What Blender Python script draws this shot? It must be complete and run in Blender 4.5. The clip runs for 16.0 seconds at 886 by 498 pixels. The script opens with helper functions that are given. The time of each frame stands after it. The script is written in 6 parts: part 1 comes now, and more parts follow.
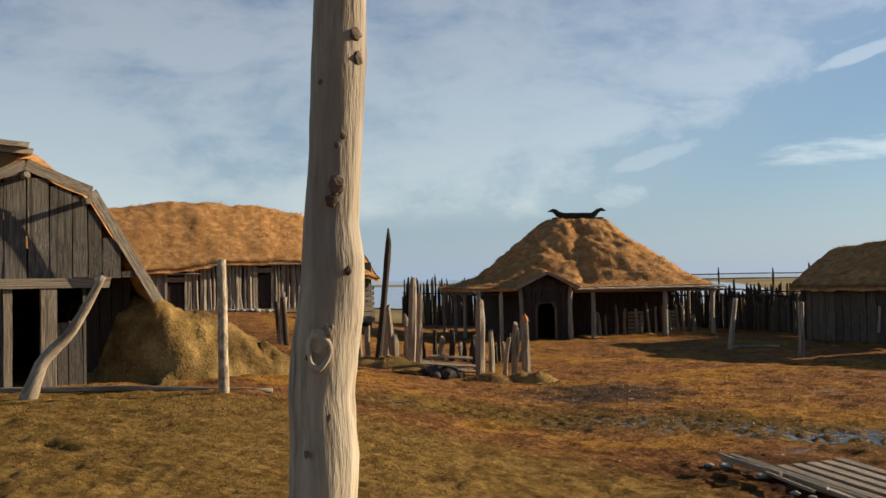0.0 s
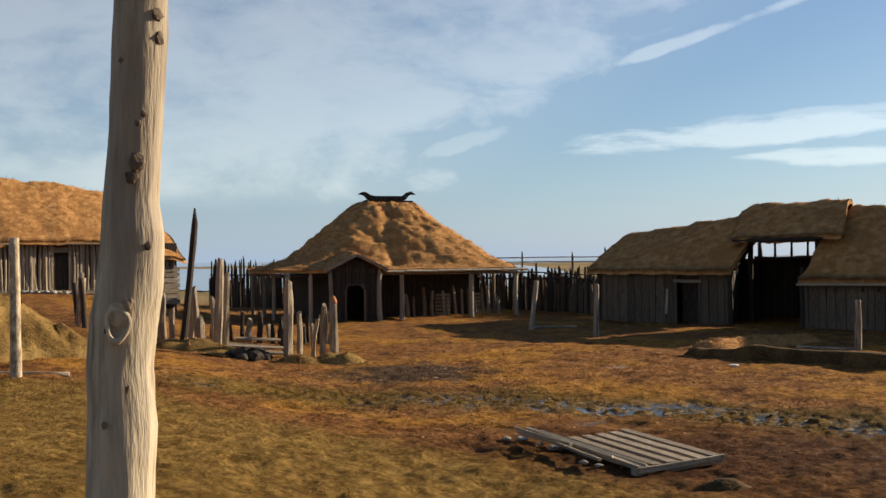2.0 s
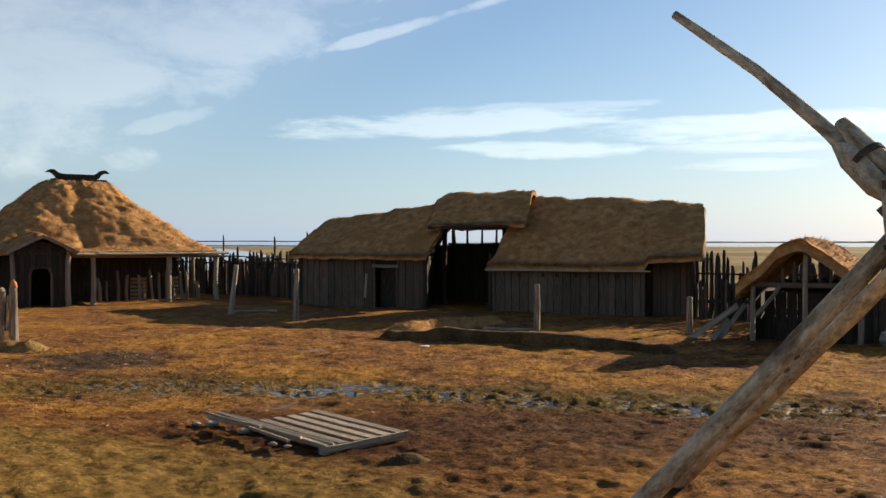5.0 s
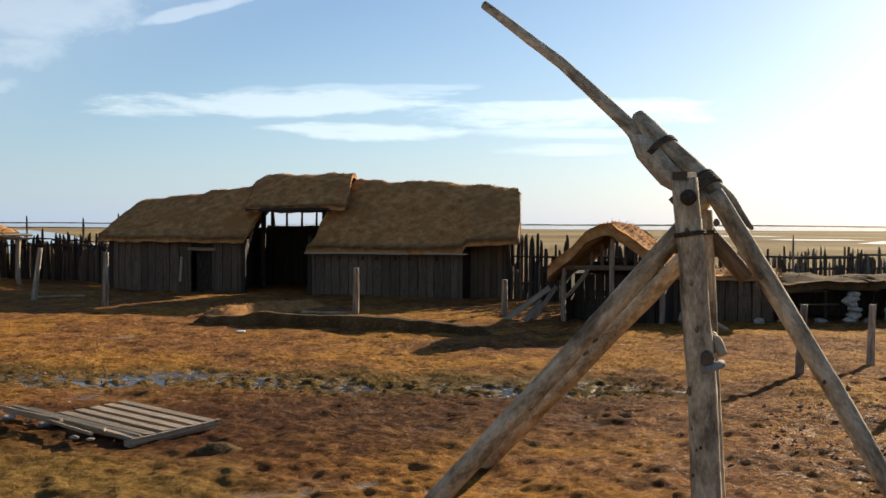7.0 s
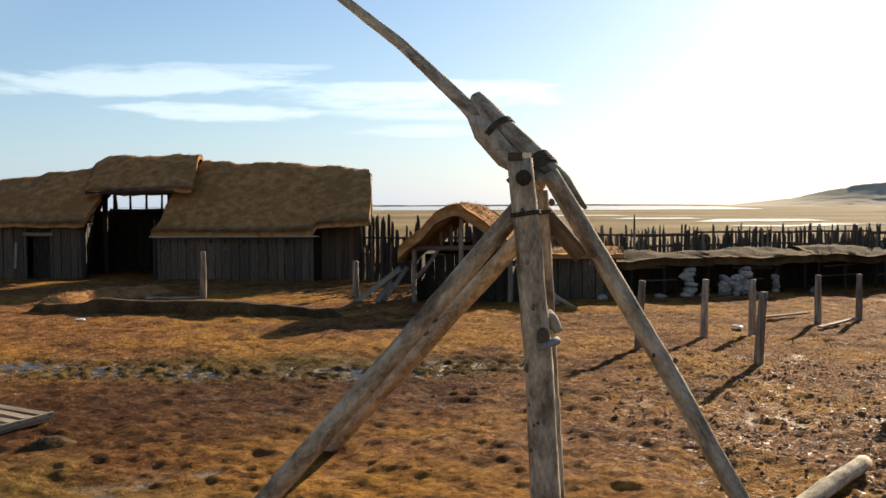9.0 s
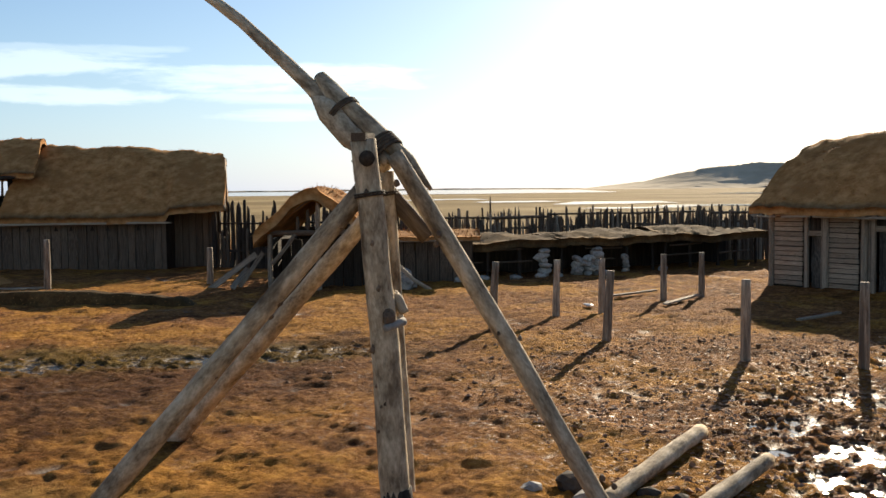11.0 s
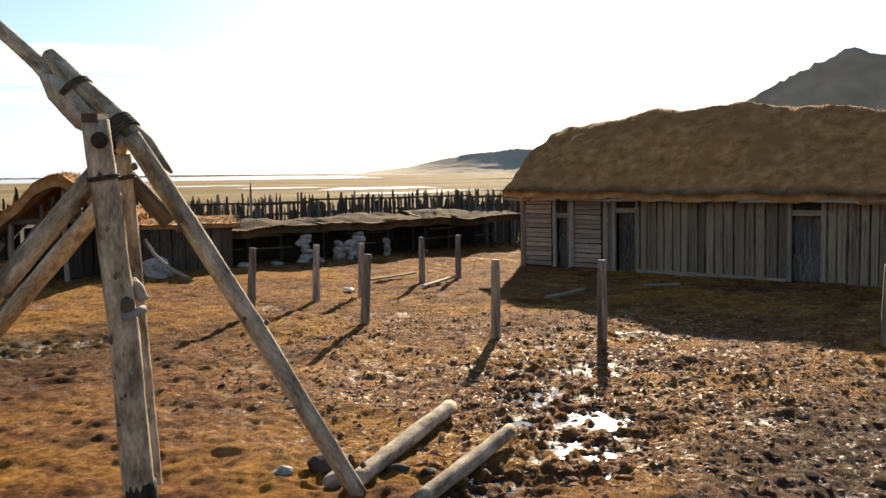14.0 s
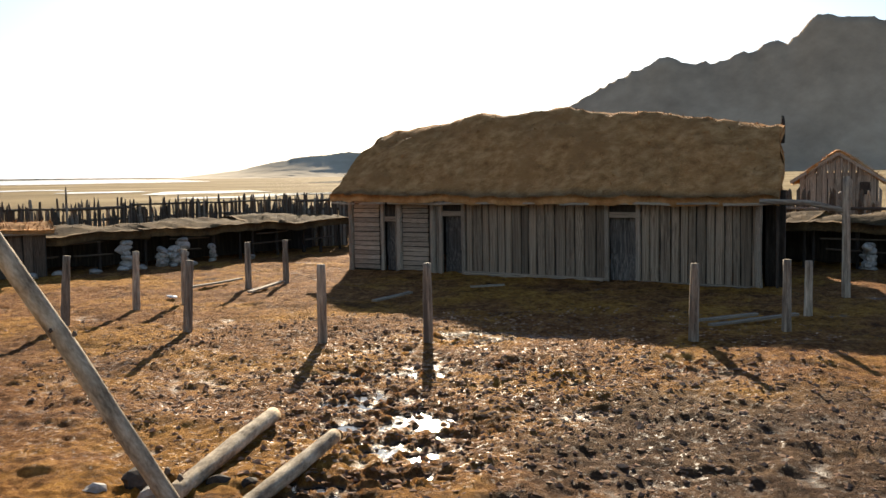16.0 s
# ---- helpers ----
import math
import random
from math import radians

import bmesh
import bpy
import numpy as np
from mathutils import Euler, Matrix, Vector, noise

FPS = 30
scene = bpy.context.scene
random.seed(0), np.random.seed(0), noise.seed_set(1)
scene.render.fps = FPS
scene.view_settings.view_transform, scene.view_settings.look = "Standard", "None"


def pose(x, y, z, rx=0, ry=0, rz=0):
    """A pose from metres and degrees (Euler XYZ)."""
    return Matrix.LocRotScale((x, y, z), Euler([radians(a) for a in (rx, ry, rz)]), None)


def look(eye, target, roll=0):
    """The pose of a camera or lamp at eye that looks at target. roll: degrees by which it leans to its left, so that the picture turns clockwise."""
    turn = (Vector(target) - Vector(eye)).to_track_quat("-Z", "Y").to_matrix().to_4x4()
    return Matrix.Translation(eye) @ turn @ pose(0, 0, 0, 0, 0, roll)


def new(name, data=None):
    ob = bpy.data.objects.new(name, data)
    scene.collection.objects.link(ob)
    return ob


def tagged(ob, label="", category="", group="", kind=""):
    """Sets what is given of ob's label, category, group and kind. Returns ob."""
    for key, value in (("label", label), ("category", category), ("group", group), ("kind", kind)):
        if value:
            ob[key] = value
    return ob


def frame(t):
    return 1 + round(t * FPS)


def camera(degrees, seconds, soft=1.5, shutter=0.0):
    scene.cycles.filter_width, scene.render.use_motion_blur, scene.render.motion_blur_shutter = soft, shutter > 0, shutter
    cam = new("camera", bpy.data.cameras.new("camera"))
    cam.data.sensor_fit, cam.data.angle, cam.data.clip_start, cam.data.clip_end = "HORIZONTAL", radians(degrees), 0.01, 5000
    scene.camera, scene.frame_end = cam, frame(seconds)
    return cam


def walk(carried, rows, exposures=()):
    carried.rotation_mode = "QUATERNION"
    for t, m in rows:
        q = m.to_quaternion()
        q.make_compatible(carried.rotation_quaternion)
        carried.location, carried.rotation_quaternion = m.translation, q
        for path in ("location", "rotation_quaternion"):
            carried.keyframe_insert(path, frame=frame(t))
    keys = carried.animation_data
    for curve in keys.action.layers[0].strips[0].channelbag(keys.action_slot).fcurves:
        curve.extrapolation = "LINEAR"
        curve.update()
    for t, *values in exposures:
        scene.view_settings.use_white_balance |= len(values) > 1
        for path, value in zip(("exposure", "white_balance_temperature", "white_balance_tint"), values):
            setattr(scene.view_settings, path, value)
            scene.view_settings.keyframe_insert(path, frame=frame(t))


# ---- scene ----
cam = camera(47.09, 16.0)
PATH = [
    (0.0, look((-0.452, 0.393, 2.488), (-2.2893, 10.2187, 2.7874), -1.08)),
    (0.5, look((-0.435, 0.347, 2.484), (-1.8425, 10.2448, 2.7252), -0.94)),
    (1.0, look((-0.418, 0.300, 2.478), (-1.3531, 10.2542, 2.6643), -0.90)),
    (1.5, look((-0.402, 0.251, 2.472), (-0.8874, 10.2382, 2.6144), -0.84)),
    (2.0, look((-0.383, 0.204, 2.467), (-0.3826, 10.2031, 2.5678), -0.68)),
    (2.5, look((-0.362, 0.158, 2.462), (0.0949, 10.1473, 2.5289), -0.47)),
    (3.0, look((-0.340, 0.116, 2.458), (0.6119, 10.0702, 2.4930), -0.29)),
    (3.5, look((-0.317, 0.080, 2.456), (1.0880, 9.9810, 2.4689), -0.19)),
    (4.0, look((-0.292, 0.054, 2.455), (1.6040, 9.8727, 2.4473), -0.05)),
    (4.5, look((-0.265, 0.038, 2.456), (2.0843, 9.7577, 2.4260), 0.03)),
    (5.0, look((-0.237, 0.030, 2.461), (2.5954, 9.6198, 2.3941), 0.02)),
    (7.5, look((-0.097, 0.018, 2.506), (4.6891, 8.7941, 2.2182), 0.19)),
    (8.0, look((-0.066, 0.015, 2.508), (5.0357, 8.6091, 2.1739), 0.04)),
    (8.5, look((-0.033, 0.009, 2.505), (5.3424, 8.4329, 2.1295), -0.14)),
    (9.0, look((0.000, 0.000, 2.500), (5.6692, 8.2268, 2.0745), -0.24)),
    (11.5, look((0.155, -0.062, 2.463), (7.1340, 7.0730, 1.8416), -0.81)),
    (12.0, look((0.178, -0.080, 2.457), (7.4155, 6.7886, 1.7972), -0.91)),
    (12.5, look((0.194, -0.103, 2.453), (7.6708, 6.5006, 1.7582), -0.93)),
    (13.0, look((0.205, -0.130, 2.449), (7.9369, 6.1701, 1.7244), -1.02)),
    (13.5, look((0.214, -0.158, 2.446), (8.1752, 5.8478, 1.7034), -0.98)),
    (14.0, look((0.224, -0.186, 2.444), (8.4278, 5.4831, 1.6930), -0.86)),
    (14.5, look((0.235, -0.212, 2.443), (8.6541, 5.1313, 1.6873), -0.85)),
    (15.0, look((0.247, -0.234, 2.445), (8.8872, 4.7430, 1.6881), -0.88)),
    (15.5, look((0.261, -0.253, 2.447), (9.0925, 4.3768, 1.6984), -0.86)),
    (16.0, look((0.275, -0.272, 2.450), (9.2986, 3.9741, 1.7081), -0.91)),
]

EXPOSURES = [(0.0, 0.62), (1.5, 0.72), (3.0, 0.82), (9.0, 0.98), (12.5, 1.12), (16.0, 1.30)]
walk(cam, PATH, EXPOSURES)

# ---- sky and sun ----
SUN_AZ, SUN_EL = 64.2, 19.0
sun_way = Vector((math.sin(radians(SUN_AZ)) * math.cos(radians(SUN_EL)), math.cos(radians(SUN_AZ)) * math.cos(radians(SUN_EL)), math.sin(radians(SUN_EL))))
lamp = bpy.data.lights.new("sun", "SUN")
lamp.energy, lamp.angle, lamp.color = 5.0, radians(0.55), (1.0, 0.84, 0.62)
new("sun", lamp).matrix_world = look(sun_way * 60, (0, 0, 0))

world = bpy.data.worlds.new("sky")
scene.world = world
world.use_nodes = True
wn, wl = world.node_tree.nodes, world.node_tree.links
wn.clear()


def wnode(kind, **sockets):
    n = wn.new(kind)
    for k, v in sockets.items():
        n.inputs[k].default_value = v
    return n


def wmath(op, a, b=None):
    n = wn.new("ShaderNodeMath")
    n.operation = op
    for i, v in enumerate((a, b)):
        if v is None:
            continue
        if isinstance(v, (int, float)):
            n.inputs[i].default_value = v
        else:
            wl.new(v, n.inputs[i])
    return n.outputs[0]


sky = wn.new("ShaderNodeTexSky")
sky.sky_type, sky.sun_disc = "NISHITA", False
sky.sun_elevation, sky.sun_rotation = radians(SUN_EL), radians(SUN_AZ)
sky.air_density, sky.dust_density, sky.ozone_density = 1.0, 0.5, 3.6
way = wn.new("ShaderNodeTexCoord").outputs["Generated"]
sep = wn.new("ShaderNodeSeparateXYZ")
wl.new(way, sep.inputs[0])
bearing = wmath("MULTIPLY", wmath("ARCTAN2", sep.outputs["X"], sep.outputs["Y"]), 57.2958)
height = wmath("MULTIPLY", wmath("ARCSINE", sep.outputs["Z"]), 57.2958)


def ease(v, lo, hi):
    r = wn.new("ShaderNodeMapRange")
    r.interpolation_type = "SMOOTHSTEP"
    wl.new(v, r.inputs["Value"])
    r.inputs["From Min"].default_value, r.inputs["From Max"].default_value = lo, hi
    return r.outputs[0]


def puffs(scale, stretch, detail=8.0, shift=0.0, turn=0.0, rough=0.6):
    """Noise over bearing and height in degrees, about -0.5 to 0.5."""
    c = wn.new("ShaderNodeCombineXYZ")
    wl.new(bearing, c.inputs[0])
    wl.new(height, c.inputs[1])
    c.inputs[2].default_value = shift
    m = wn.new("ShaderNodeMapping")
    m.inputs["Rotation"].default_value = (0, 0, radians(turn))
    m.inputs["Scale"].default_value = (*stretch, 1)
    wl.new(c.outputs[0], m.inputs[0])
    n = wnode("ShaderNodeTexNoise", Scale=scale, Detail=detail, Roughness=rough, Distortion=0.3)
    wl.new(m.outputs[0], n.inputs["Vector"])
    return wmath("SUBTRACT", n.outputs["Fac"], 0.5)


def streak(az0, el0, half_az, half_el, tilt, noise, amount):
    """A long thin cloud round one bearing and height."""
    a = wmath("SUBTRACT", bearing, az0)
    e = wmath("SUBTRACT", wmath("SUBTRACT", height, el0), wmath("MULTIPLY", a, tilt))
    qa, qe = wmath("DIVIDE", a, half_az), wmath("DIVIDE", e, half_el)
    q = wmath("ADD", wmath("ADD", wmath("MULTIPLY", qa, qa), wmath("MULTIPLY", qe, qe)), wmath("MULTIPLY", noise, 4.5))
    return wmath("MULTIPLY", ease(q, 1.15, 0.1), amount)


def together(*vs):
    out = vs[0]
    for v in vs[1:]:
        out = wmath("MAXIMUM", out, v)
    return out


ragged, thin, billow = puffs(0.16, (1.0, 1.9), shift=2.0, turn=-12), puffs(0.20, (0.8, 4.2), shift=5.0, turn=-3), puffs(0.09, (1.0, 2.2), 6.0, 9.0)
# a ragged pale sheet whose lower edge climbs to the right, with blue holes
border = wmath("SUBTRACT", height, wmath("ADD", wmath("MULTIPLY", bearing, 0.53), 6.3))
border = wmath("ADD", border, wmath("MULTIPLY", ragged, 9.0))
sheet = wmath("MULTIPLY", ease(border, -1.2, 2.2), ease(wmath("ADD", wmath("MULTIPLY", billow, 1.0), wmath("MULTIPLY", ragged, 0.9)), -0.42, 0.14))
sheet = wmath("MULTIPLY", sheet, wmath("MULTIPLY", ease(height, 36.0, 18.0), ease(bearing, -75.0, -45.0)))
veil = wmath("MULTIPLY", ease(wmath("SUBTRACT", height, wmath("MULTIPLY", bearing, 0.53)), 1.0, 9.0), wmath("MULTIPLY", ease(height, 36.0, 18.0), 0.35))
trail = streak(12.2, 11.35, 7.5, 0.40, 0.28, ragged, 0.9)
bands = together(streak(17.5, 6.65, 9.5, 0.85, 0.05, thin, 0.95), streak(33.5, 6.15, 9.0, 0.80, 0.0, thin, 0.9), streak(22.5, 5.15, 6.0, 0.55, -0.02, thin, 0.85), streak(21.0, 7.5, 7.0, 0.30, 0.02, thin, 0.5), streak(33.0, 4.2, 4.5, 0.35, 0.0, thin, 0.5), streak(33.0, 5.1, 6.0, 0.35, 0.0, thin, 0.6), streak(-0.6, 4.5, 1.9, 1.0, 0.0, ragged, 0.7), streak(1.5, 6.6, 3.2, 0.6, 0.3, ragged, 0.6))
cover = wmath("MINIMUM", together(wmath("MULTIPLY", sheet, 0.92), veil, trail, bands), 0.95)
rise_mask = wn.new("ShaderNodeMapRange")
rise_mask.interpolation_type = "SMOOTHSTEP"
wl.new(sep.outputs["Z"], rise_mask.inputs["Value"])
rise_mask.inputs["From Min"].default_value, rise_mask.inputs["From Max"].default_value = 0.045, 0.075
cover = wmath("MULTIPLY", cover, rise_mask.outputs[0])
# thin pale haze that thickens towards the horizon
low_haze = wmath("MULTIPLY", wmath("POWER", 2.718, wmath("MULTIPLY", wmath("MAXIMUM", sep.outputs["Z"], 0.0), -12.0)), 0.62)
hazed = wn.new("ShaderNodeMix")
hazed.data_type, hazed.blend_type = "RGBA", "MIX"
wl.new(low_haze, hazed.inputs["Factor"])
wl.new(sky.outputs[0], hazed.inputs["A"])
hazed.inputs["B"].default_value = (4.4, 6.15, 8.9, 1)
mixc = wn.new("ShaderNodeMix")
mixc.data_type, mixc.blend_type = "RGBA", "ADD"
wl.new(cover, mixc.inputs["Factor"])
wl.new(hazed.outputs["Result"], mixc.inputs["A"])
mixc.inputs["B"].default_value = (2.85, 2.5, 1.85, 1)
back = wnode("ShaderNodeBackground", Strength=0.060)
wl.new(mixc.outputs["Result"], back.inputs["Color"])
wl.new(back.outputs[0], wn.new("ShaderNodeOutputWorld").inputs["Surface"])


# ---- materials ----
def material(name, ramp, scale=3.0, rough=0.85, bump=0.4, fine=25.0, stretch=(1, 1, 1), space="Object", vary=0.25, island=False, spots=None, spot_scale=0.6, depth=0.02, metal=0.0, spec=0.3):
    """Two scales of noise through a colour ramp, spots of a second colour, fine relief and a change from object to object."""
    m = bpy.data.materials.new(name)
    m.use_nodes = True
    nt = m.node_tree
    nd, ln = nt.nodes, nt.links
    b = nd["Principled BSDF"]
    b.inputs["Roughness"].default_value, b.inputs["Metallic"].default_value = rough, metal
    b.inputs["Specular IOR Level"].default_value = spec
    if space == "Object":
        co = nd.new("ShaderNodeTexCoord").outputs["Object"]
    else:
        co = nd.new("ShaderNodeNewGeometry").outputs["Position"]
    info = nd.new("ShaderNodeObjectInfo").outputs["Random"]
    geo = nd.new("ShaderNodeNewGeometry").outputs["Random Per Island"]
    rnd = geo if island else info
    mp = nd.new("ShaderNodeMapping")
    mp.inputs["Scale"].default_value = stretch
    ln.new(co, mp.inputs[0])
    if space == "Object":
        sh = nd.new("ShaderNodeVectorMath")
        sh.operation = "SCALE"
        sh.inputs[0].default_value = (37.0, 21.0, 13.0)
        ln.new(info, sh.inputs["Scale"])
        ln.new(sh.outputs[0], mp.inputs["Location"])

    def tex(s, d=6.0, r=0.6):
        n = nd.new("ShaderNodeTexNoise")
        n.inputs["Scale"].default_value, n.inputs["Detail"].default_value, n.inputs["Roughness"].default_value = s, d, r
        ln.new(mp.outputs[0], n.inputs["Vector"])
        return n.outputs["Fac"]

    big, small = tex(scale), tex(fine, 4.0, 0.65)
    ad = nd.new("ShaderNodeMath")
    ad.operation = "MULTIPLY_ADD"
    ln.new(small, ad.inputs[0])
    ad.inputs[1].default_value = 0.45
    ln.new(big, ad.inputs[2])
    su = nd.new("ShaderNodeMath")
    su.operation = "SUBTRACT"
    ln.new(ad.outputs[0], su.inputs[0])
    su.inputs[1].default_value = 0.225
    cr = nd.new("ShaderNodeValToRGB")
    els = cr.color_ramp.elements
    while len(els) < len(ramp):
        els.new(0.5)
    for e, (p, c) in zip(els, ramp):
        e.position, e.color = p, (*c, 1)
    ln.new(su.outputs[0], cr.inputs[0])
    col = cr.outputs[0]
    if spots:
        mr = nd.new("ShaderNodeMapRange")
        mr.inputs["From Min"].default_value, mr.inputs["From Max"].default_value = 0.52, 0.68
        ln.new(tex(spot_scale, 5.0), mr.inputs["Value"])
        mx = nd.new("ShaderNodeMix")
        mx.data_type = "RGBA"
        ln.new(mr.outputs[0], mx.inputs["Factor"])
        ln.new(col, mx.inputs["A"])
        mx.inputs["B"].default_value = (*spots, 1)
        col = mx.outputs["Result"]
    hs = nd.new("ShaderNodeHueSaturation")
    v = nd.new("ShaderNodeMapRange")
    v.inputs["To Min"].default_value, v.inputs["To Max"].default_value = 1 - vary, 1 + vary
    ln.new(rnd, v.inputs["Value"])
    ln.new(v.outputs[0], hs.inputs["Value"])
    ln.new(col, hs.inputs["Color"])
    ln.new(hs.outputs[0], b.inputs["Base Color"])
    bp = nd.new("ShaderNodeBump")
    bp.inputs["Strength"].default_value, bp.inputs["Distance"].default_value = bump, depth
    ln.new(ad.outputs[0], bp.inputs["Height"])
    ln.new(bp.outputs[0], b.inputs["Normal"])
    return m


GRAIN = (9, 9, 0.8)
WOOD = material("weathered_wood", [(0.30, (0.098, 0.073, 0.050)), (0.50, (0.280, 0.220, 0.155)), (0.70, (0.503, 0.414, 0.301))], 2.2, 0.85, 0.5, 14, GRAIN, spots=(0.093, 0.075, 0.056))
SILVERWOOD = material("silvery_wood", [(0.30, (0.163, 0.122, 0.081)), (0.52, (0.337, 0.262, 0.182)), (0.72, (0.510, 0.411, 0.295))], 2.2, 0.8, 0.5, 14, GRAIN, spots=(0.153, 0.114, 0.078), vary=0.26)
# darker than the timber itself: deep shade of recesses is put into this colour
DARKWOOD = material("dark_wood_with_shade", [(0.30, (0.018, 0.013, 0.009)), (0.55, (0.046, 0.035, 0.025)), (0.75, (0.091, 0.071, 0.053))], 2.0, 0.9, 0.5, 12, GRAIN)
GREYWOOD = material("dark_grey_wood", [(0.30, (0.042, 0.034, 0.027)), (0.50, (0.108, 0.093, 0.075)), (0.70, (0.208, 0.180, 0.148))], 2.2, 0.9, 0.6, 14, GRAIN, spots=(0.044, 0.036, 0.029), vary=0.3)
HOUSEWOOD = material("brown_grey_wood", [(0.30, (0.111, 0.081, 0.051)), (0.50, (0.239, 0.178, 0.115)), (0.70, (0.382, 0.293, 0.197))], 1.6, 0.85, 0.6, 13, GRAIN, spots=(0.090, 0.063, 0.039), spot_scale=0.5, vary=0.38)
BROWNWOOD = material("brown_wood", [(0.30, (0.050, 0.034, 0.022)), (0.52, (0.119, 0.086, 0.057)), (0.75, (0.202, 0.154, 0.106))], 2.0, 0.85, 0.5, 12, GRAIN)
PALEWOOD = material("pale_barkless_wood", [(0.30, (0.162, 0.116, 0.072)), (0.47, (0.389, 0.312, 0.211)), (0.68, (0.570, 0.484, 0.352))], 1.6, 0.75, 1.0, 10, (4.0, 4.0, 0.5), vary=0.1, spots=(0.17, 0.128, 0.09), spot_scale=0.8)
LOGWOOD = material("peeled_log_wood", [(0.30, (0.155, 0.114, 0.072)), (0.47, (0.371, 0.293, 0.194)), (0.66, (0.618, 0.510, 0.360))], 2.6, 0.85, 0.7, 16, (3.2, 3.2, 1.3), vary=0.12, spots=(0.113, 0.079, 0.050), spot_scale=1.5, spec=0.15)
KNOT = material("knot_wood", [(0.3, (0.045, 0.03, 0.02)), (0.6, (0.16, 0.11, 0.07)), (0.8, (0.30, 0.22, 0.15))], 6, 0.8, 0.7, 30)
THATCH = material("dry_turf", [(0.30, (0.237, 0.111, 0.037)), (0.50, (0.408, 0.204, 0.071)), (0.70, (0.569, 0.314, 0.124))], 3.2, 0.95, 0.8, 34, (1, 1, 1.4), "World", 0.0, spots=(0.332, 0.162, 0.056), spot_scale=0.7, depth=0.045, spec=0.08)
STRAW = material("straw", [(0.25, (0.284, 0.140, 0.049)), (0.5, (0.416, 0.213, 0.076)), (0.75, (0.530, 0.297, 0.121))], 2.0, 0.9, 0.0, 14, space="World", vary=0.2, island=True, spec=0.1)
SOD = material("brown_sod", [(0.28, (0.032, 0.019, 0.008)), (0.52, (0.092, 0.055, 0.022)), (0.75, (0.176, 0.108, 0.043))], 1.5, 0.95, 0.9, 20, space="World", vary=0.0, depth=0.06, spec=0.1)
SODBLADE = material("sod_grass", [(0.25, (0.080, 0.046, 0.016)), (0.5, (0.170, 0.101, 0.035)), (0.75, (0.280, 0.176, 0.065))], 2.0, 0.9, 0.0, 14, space="World", vary=0.35, island=True, spec=0.1)
MOUND = material("mound_grass", [(0.30, (0.071, 0.041, 0.013)), (0.50, (0.209, 0.126, 0.039)), (0.70, (0.380, 0.242, 0.083))], 1.6, 0.95, 0.9, 22, space="World", vary=0.0, spots=(0.114, 0.071, 0.022), spot_scale=0.9, depth=0.06, spec=0.1)
STONE = material("grey_stone", [(0.3, (0.16, 0.15, 0.135)), (0.55, (0.36, 0.345, 0.315)), (0.8, (0.55, 0.53, 0.49))], 3, 0.85, 0.6, 16)
PALESTONE = material("pale_lichen_stone", [(0.3, (0.153, 0.133, 0.104)), (0.5, (0.348, 0.312, 0.257)), (0.8, (0.523, 0.478, 0.404))], 4, 0.85, 0.6, 16)
DARKSTONE = material("dark_wet_stone", [(0.3, (0.03, 0.024, 0.019)), (0.6, (0.08, 0.064, 0.05)), (0.85, (0.14, 0.112, 0.088))], 3, 0.85, 0.6, 14, spec=0.1)
ROPE = material("dark_rope", [(0.3, (0.03, 0.022, 0.015)), (0.7, (0.10, 0.075, 0.05))], 14, 0.9, 0.5, 60)
IRON = material("rusted_iron", [(0.3, (0.03, 0.022, 0.018)), (0.7, (0.12, 0.09, 0.07))], 8, 0.6, 0.3, 40, metal=0.6)
PAINT = material("orange_stained_wood", [(0.3, (0.30, 0.10, 0.035)), (0.7, (0.55, 0.24, 0.10))], 6, 0.8, 0.4, 20)
CLOTH = material("pale_plastic", [(0.3, (0.62, 0.62, 0.60)), (0.7, (0.82, 0.82, 0.80))], 5, 0.5, 0.2, 20)
# scree colour lightened so that distance haze is painted into it
ROCKFACE = material("hazed_mountain_scree", [(0.30, (0.324, 0.228, 0.146)), (0.52, (0.454, 0.323, 0.207)), (0.75, (0.583, 0.421, 0.274))], 0.010, 0.95, 0.25, 0.05, (1, 1, 1), "World", 0.0, depth=6.0, spec=0.05)
# dry grass, paled to include the haze over the far slopes
HILLGRASS = material("hazed_hill_grass", [(0.30, (0.40, 0.33, 0.235)), (0.52, (0.50, 0.42, 0.30)), (0.75, (0.58, 0.49, 0.36))], 0.012, 0.95, 0.2, 0.06, (1, 1, 1), "World", 0.0, depth=4.0, spec=0.05)


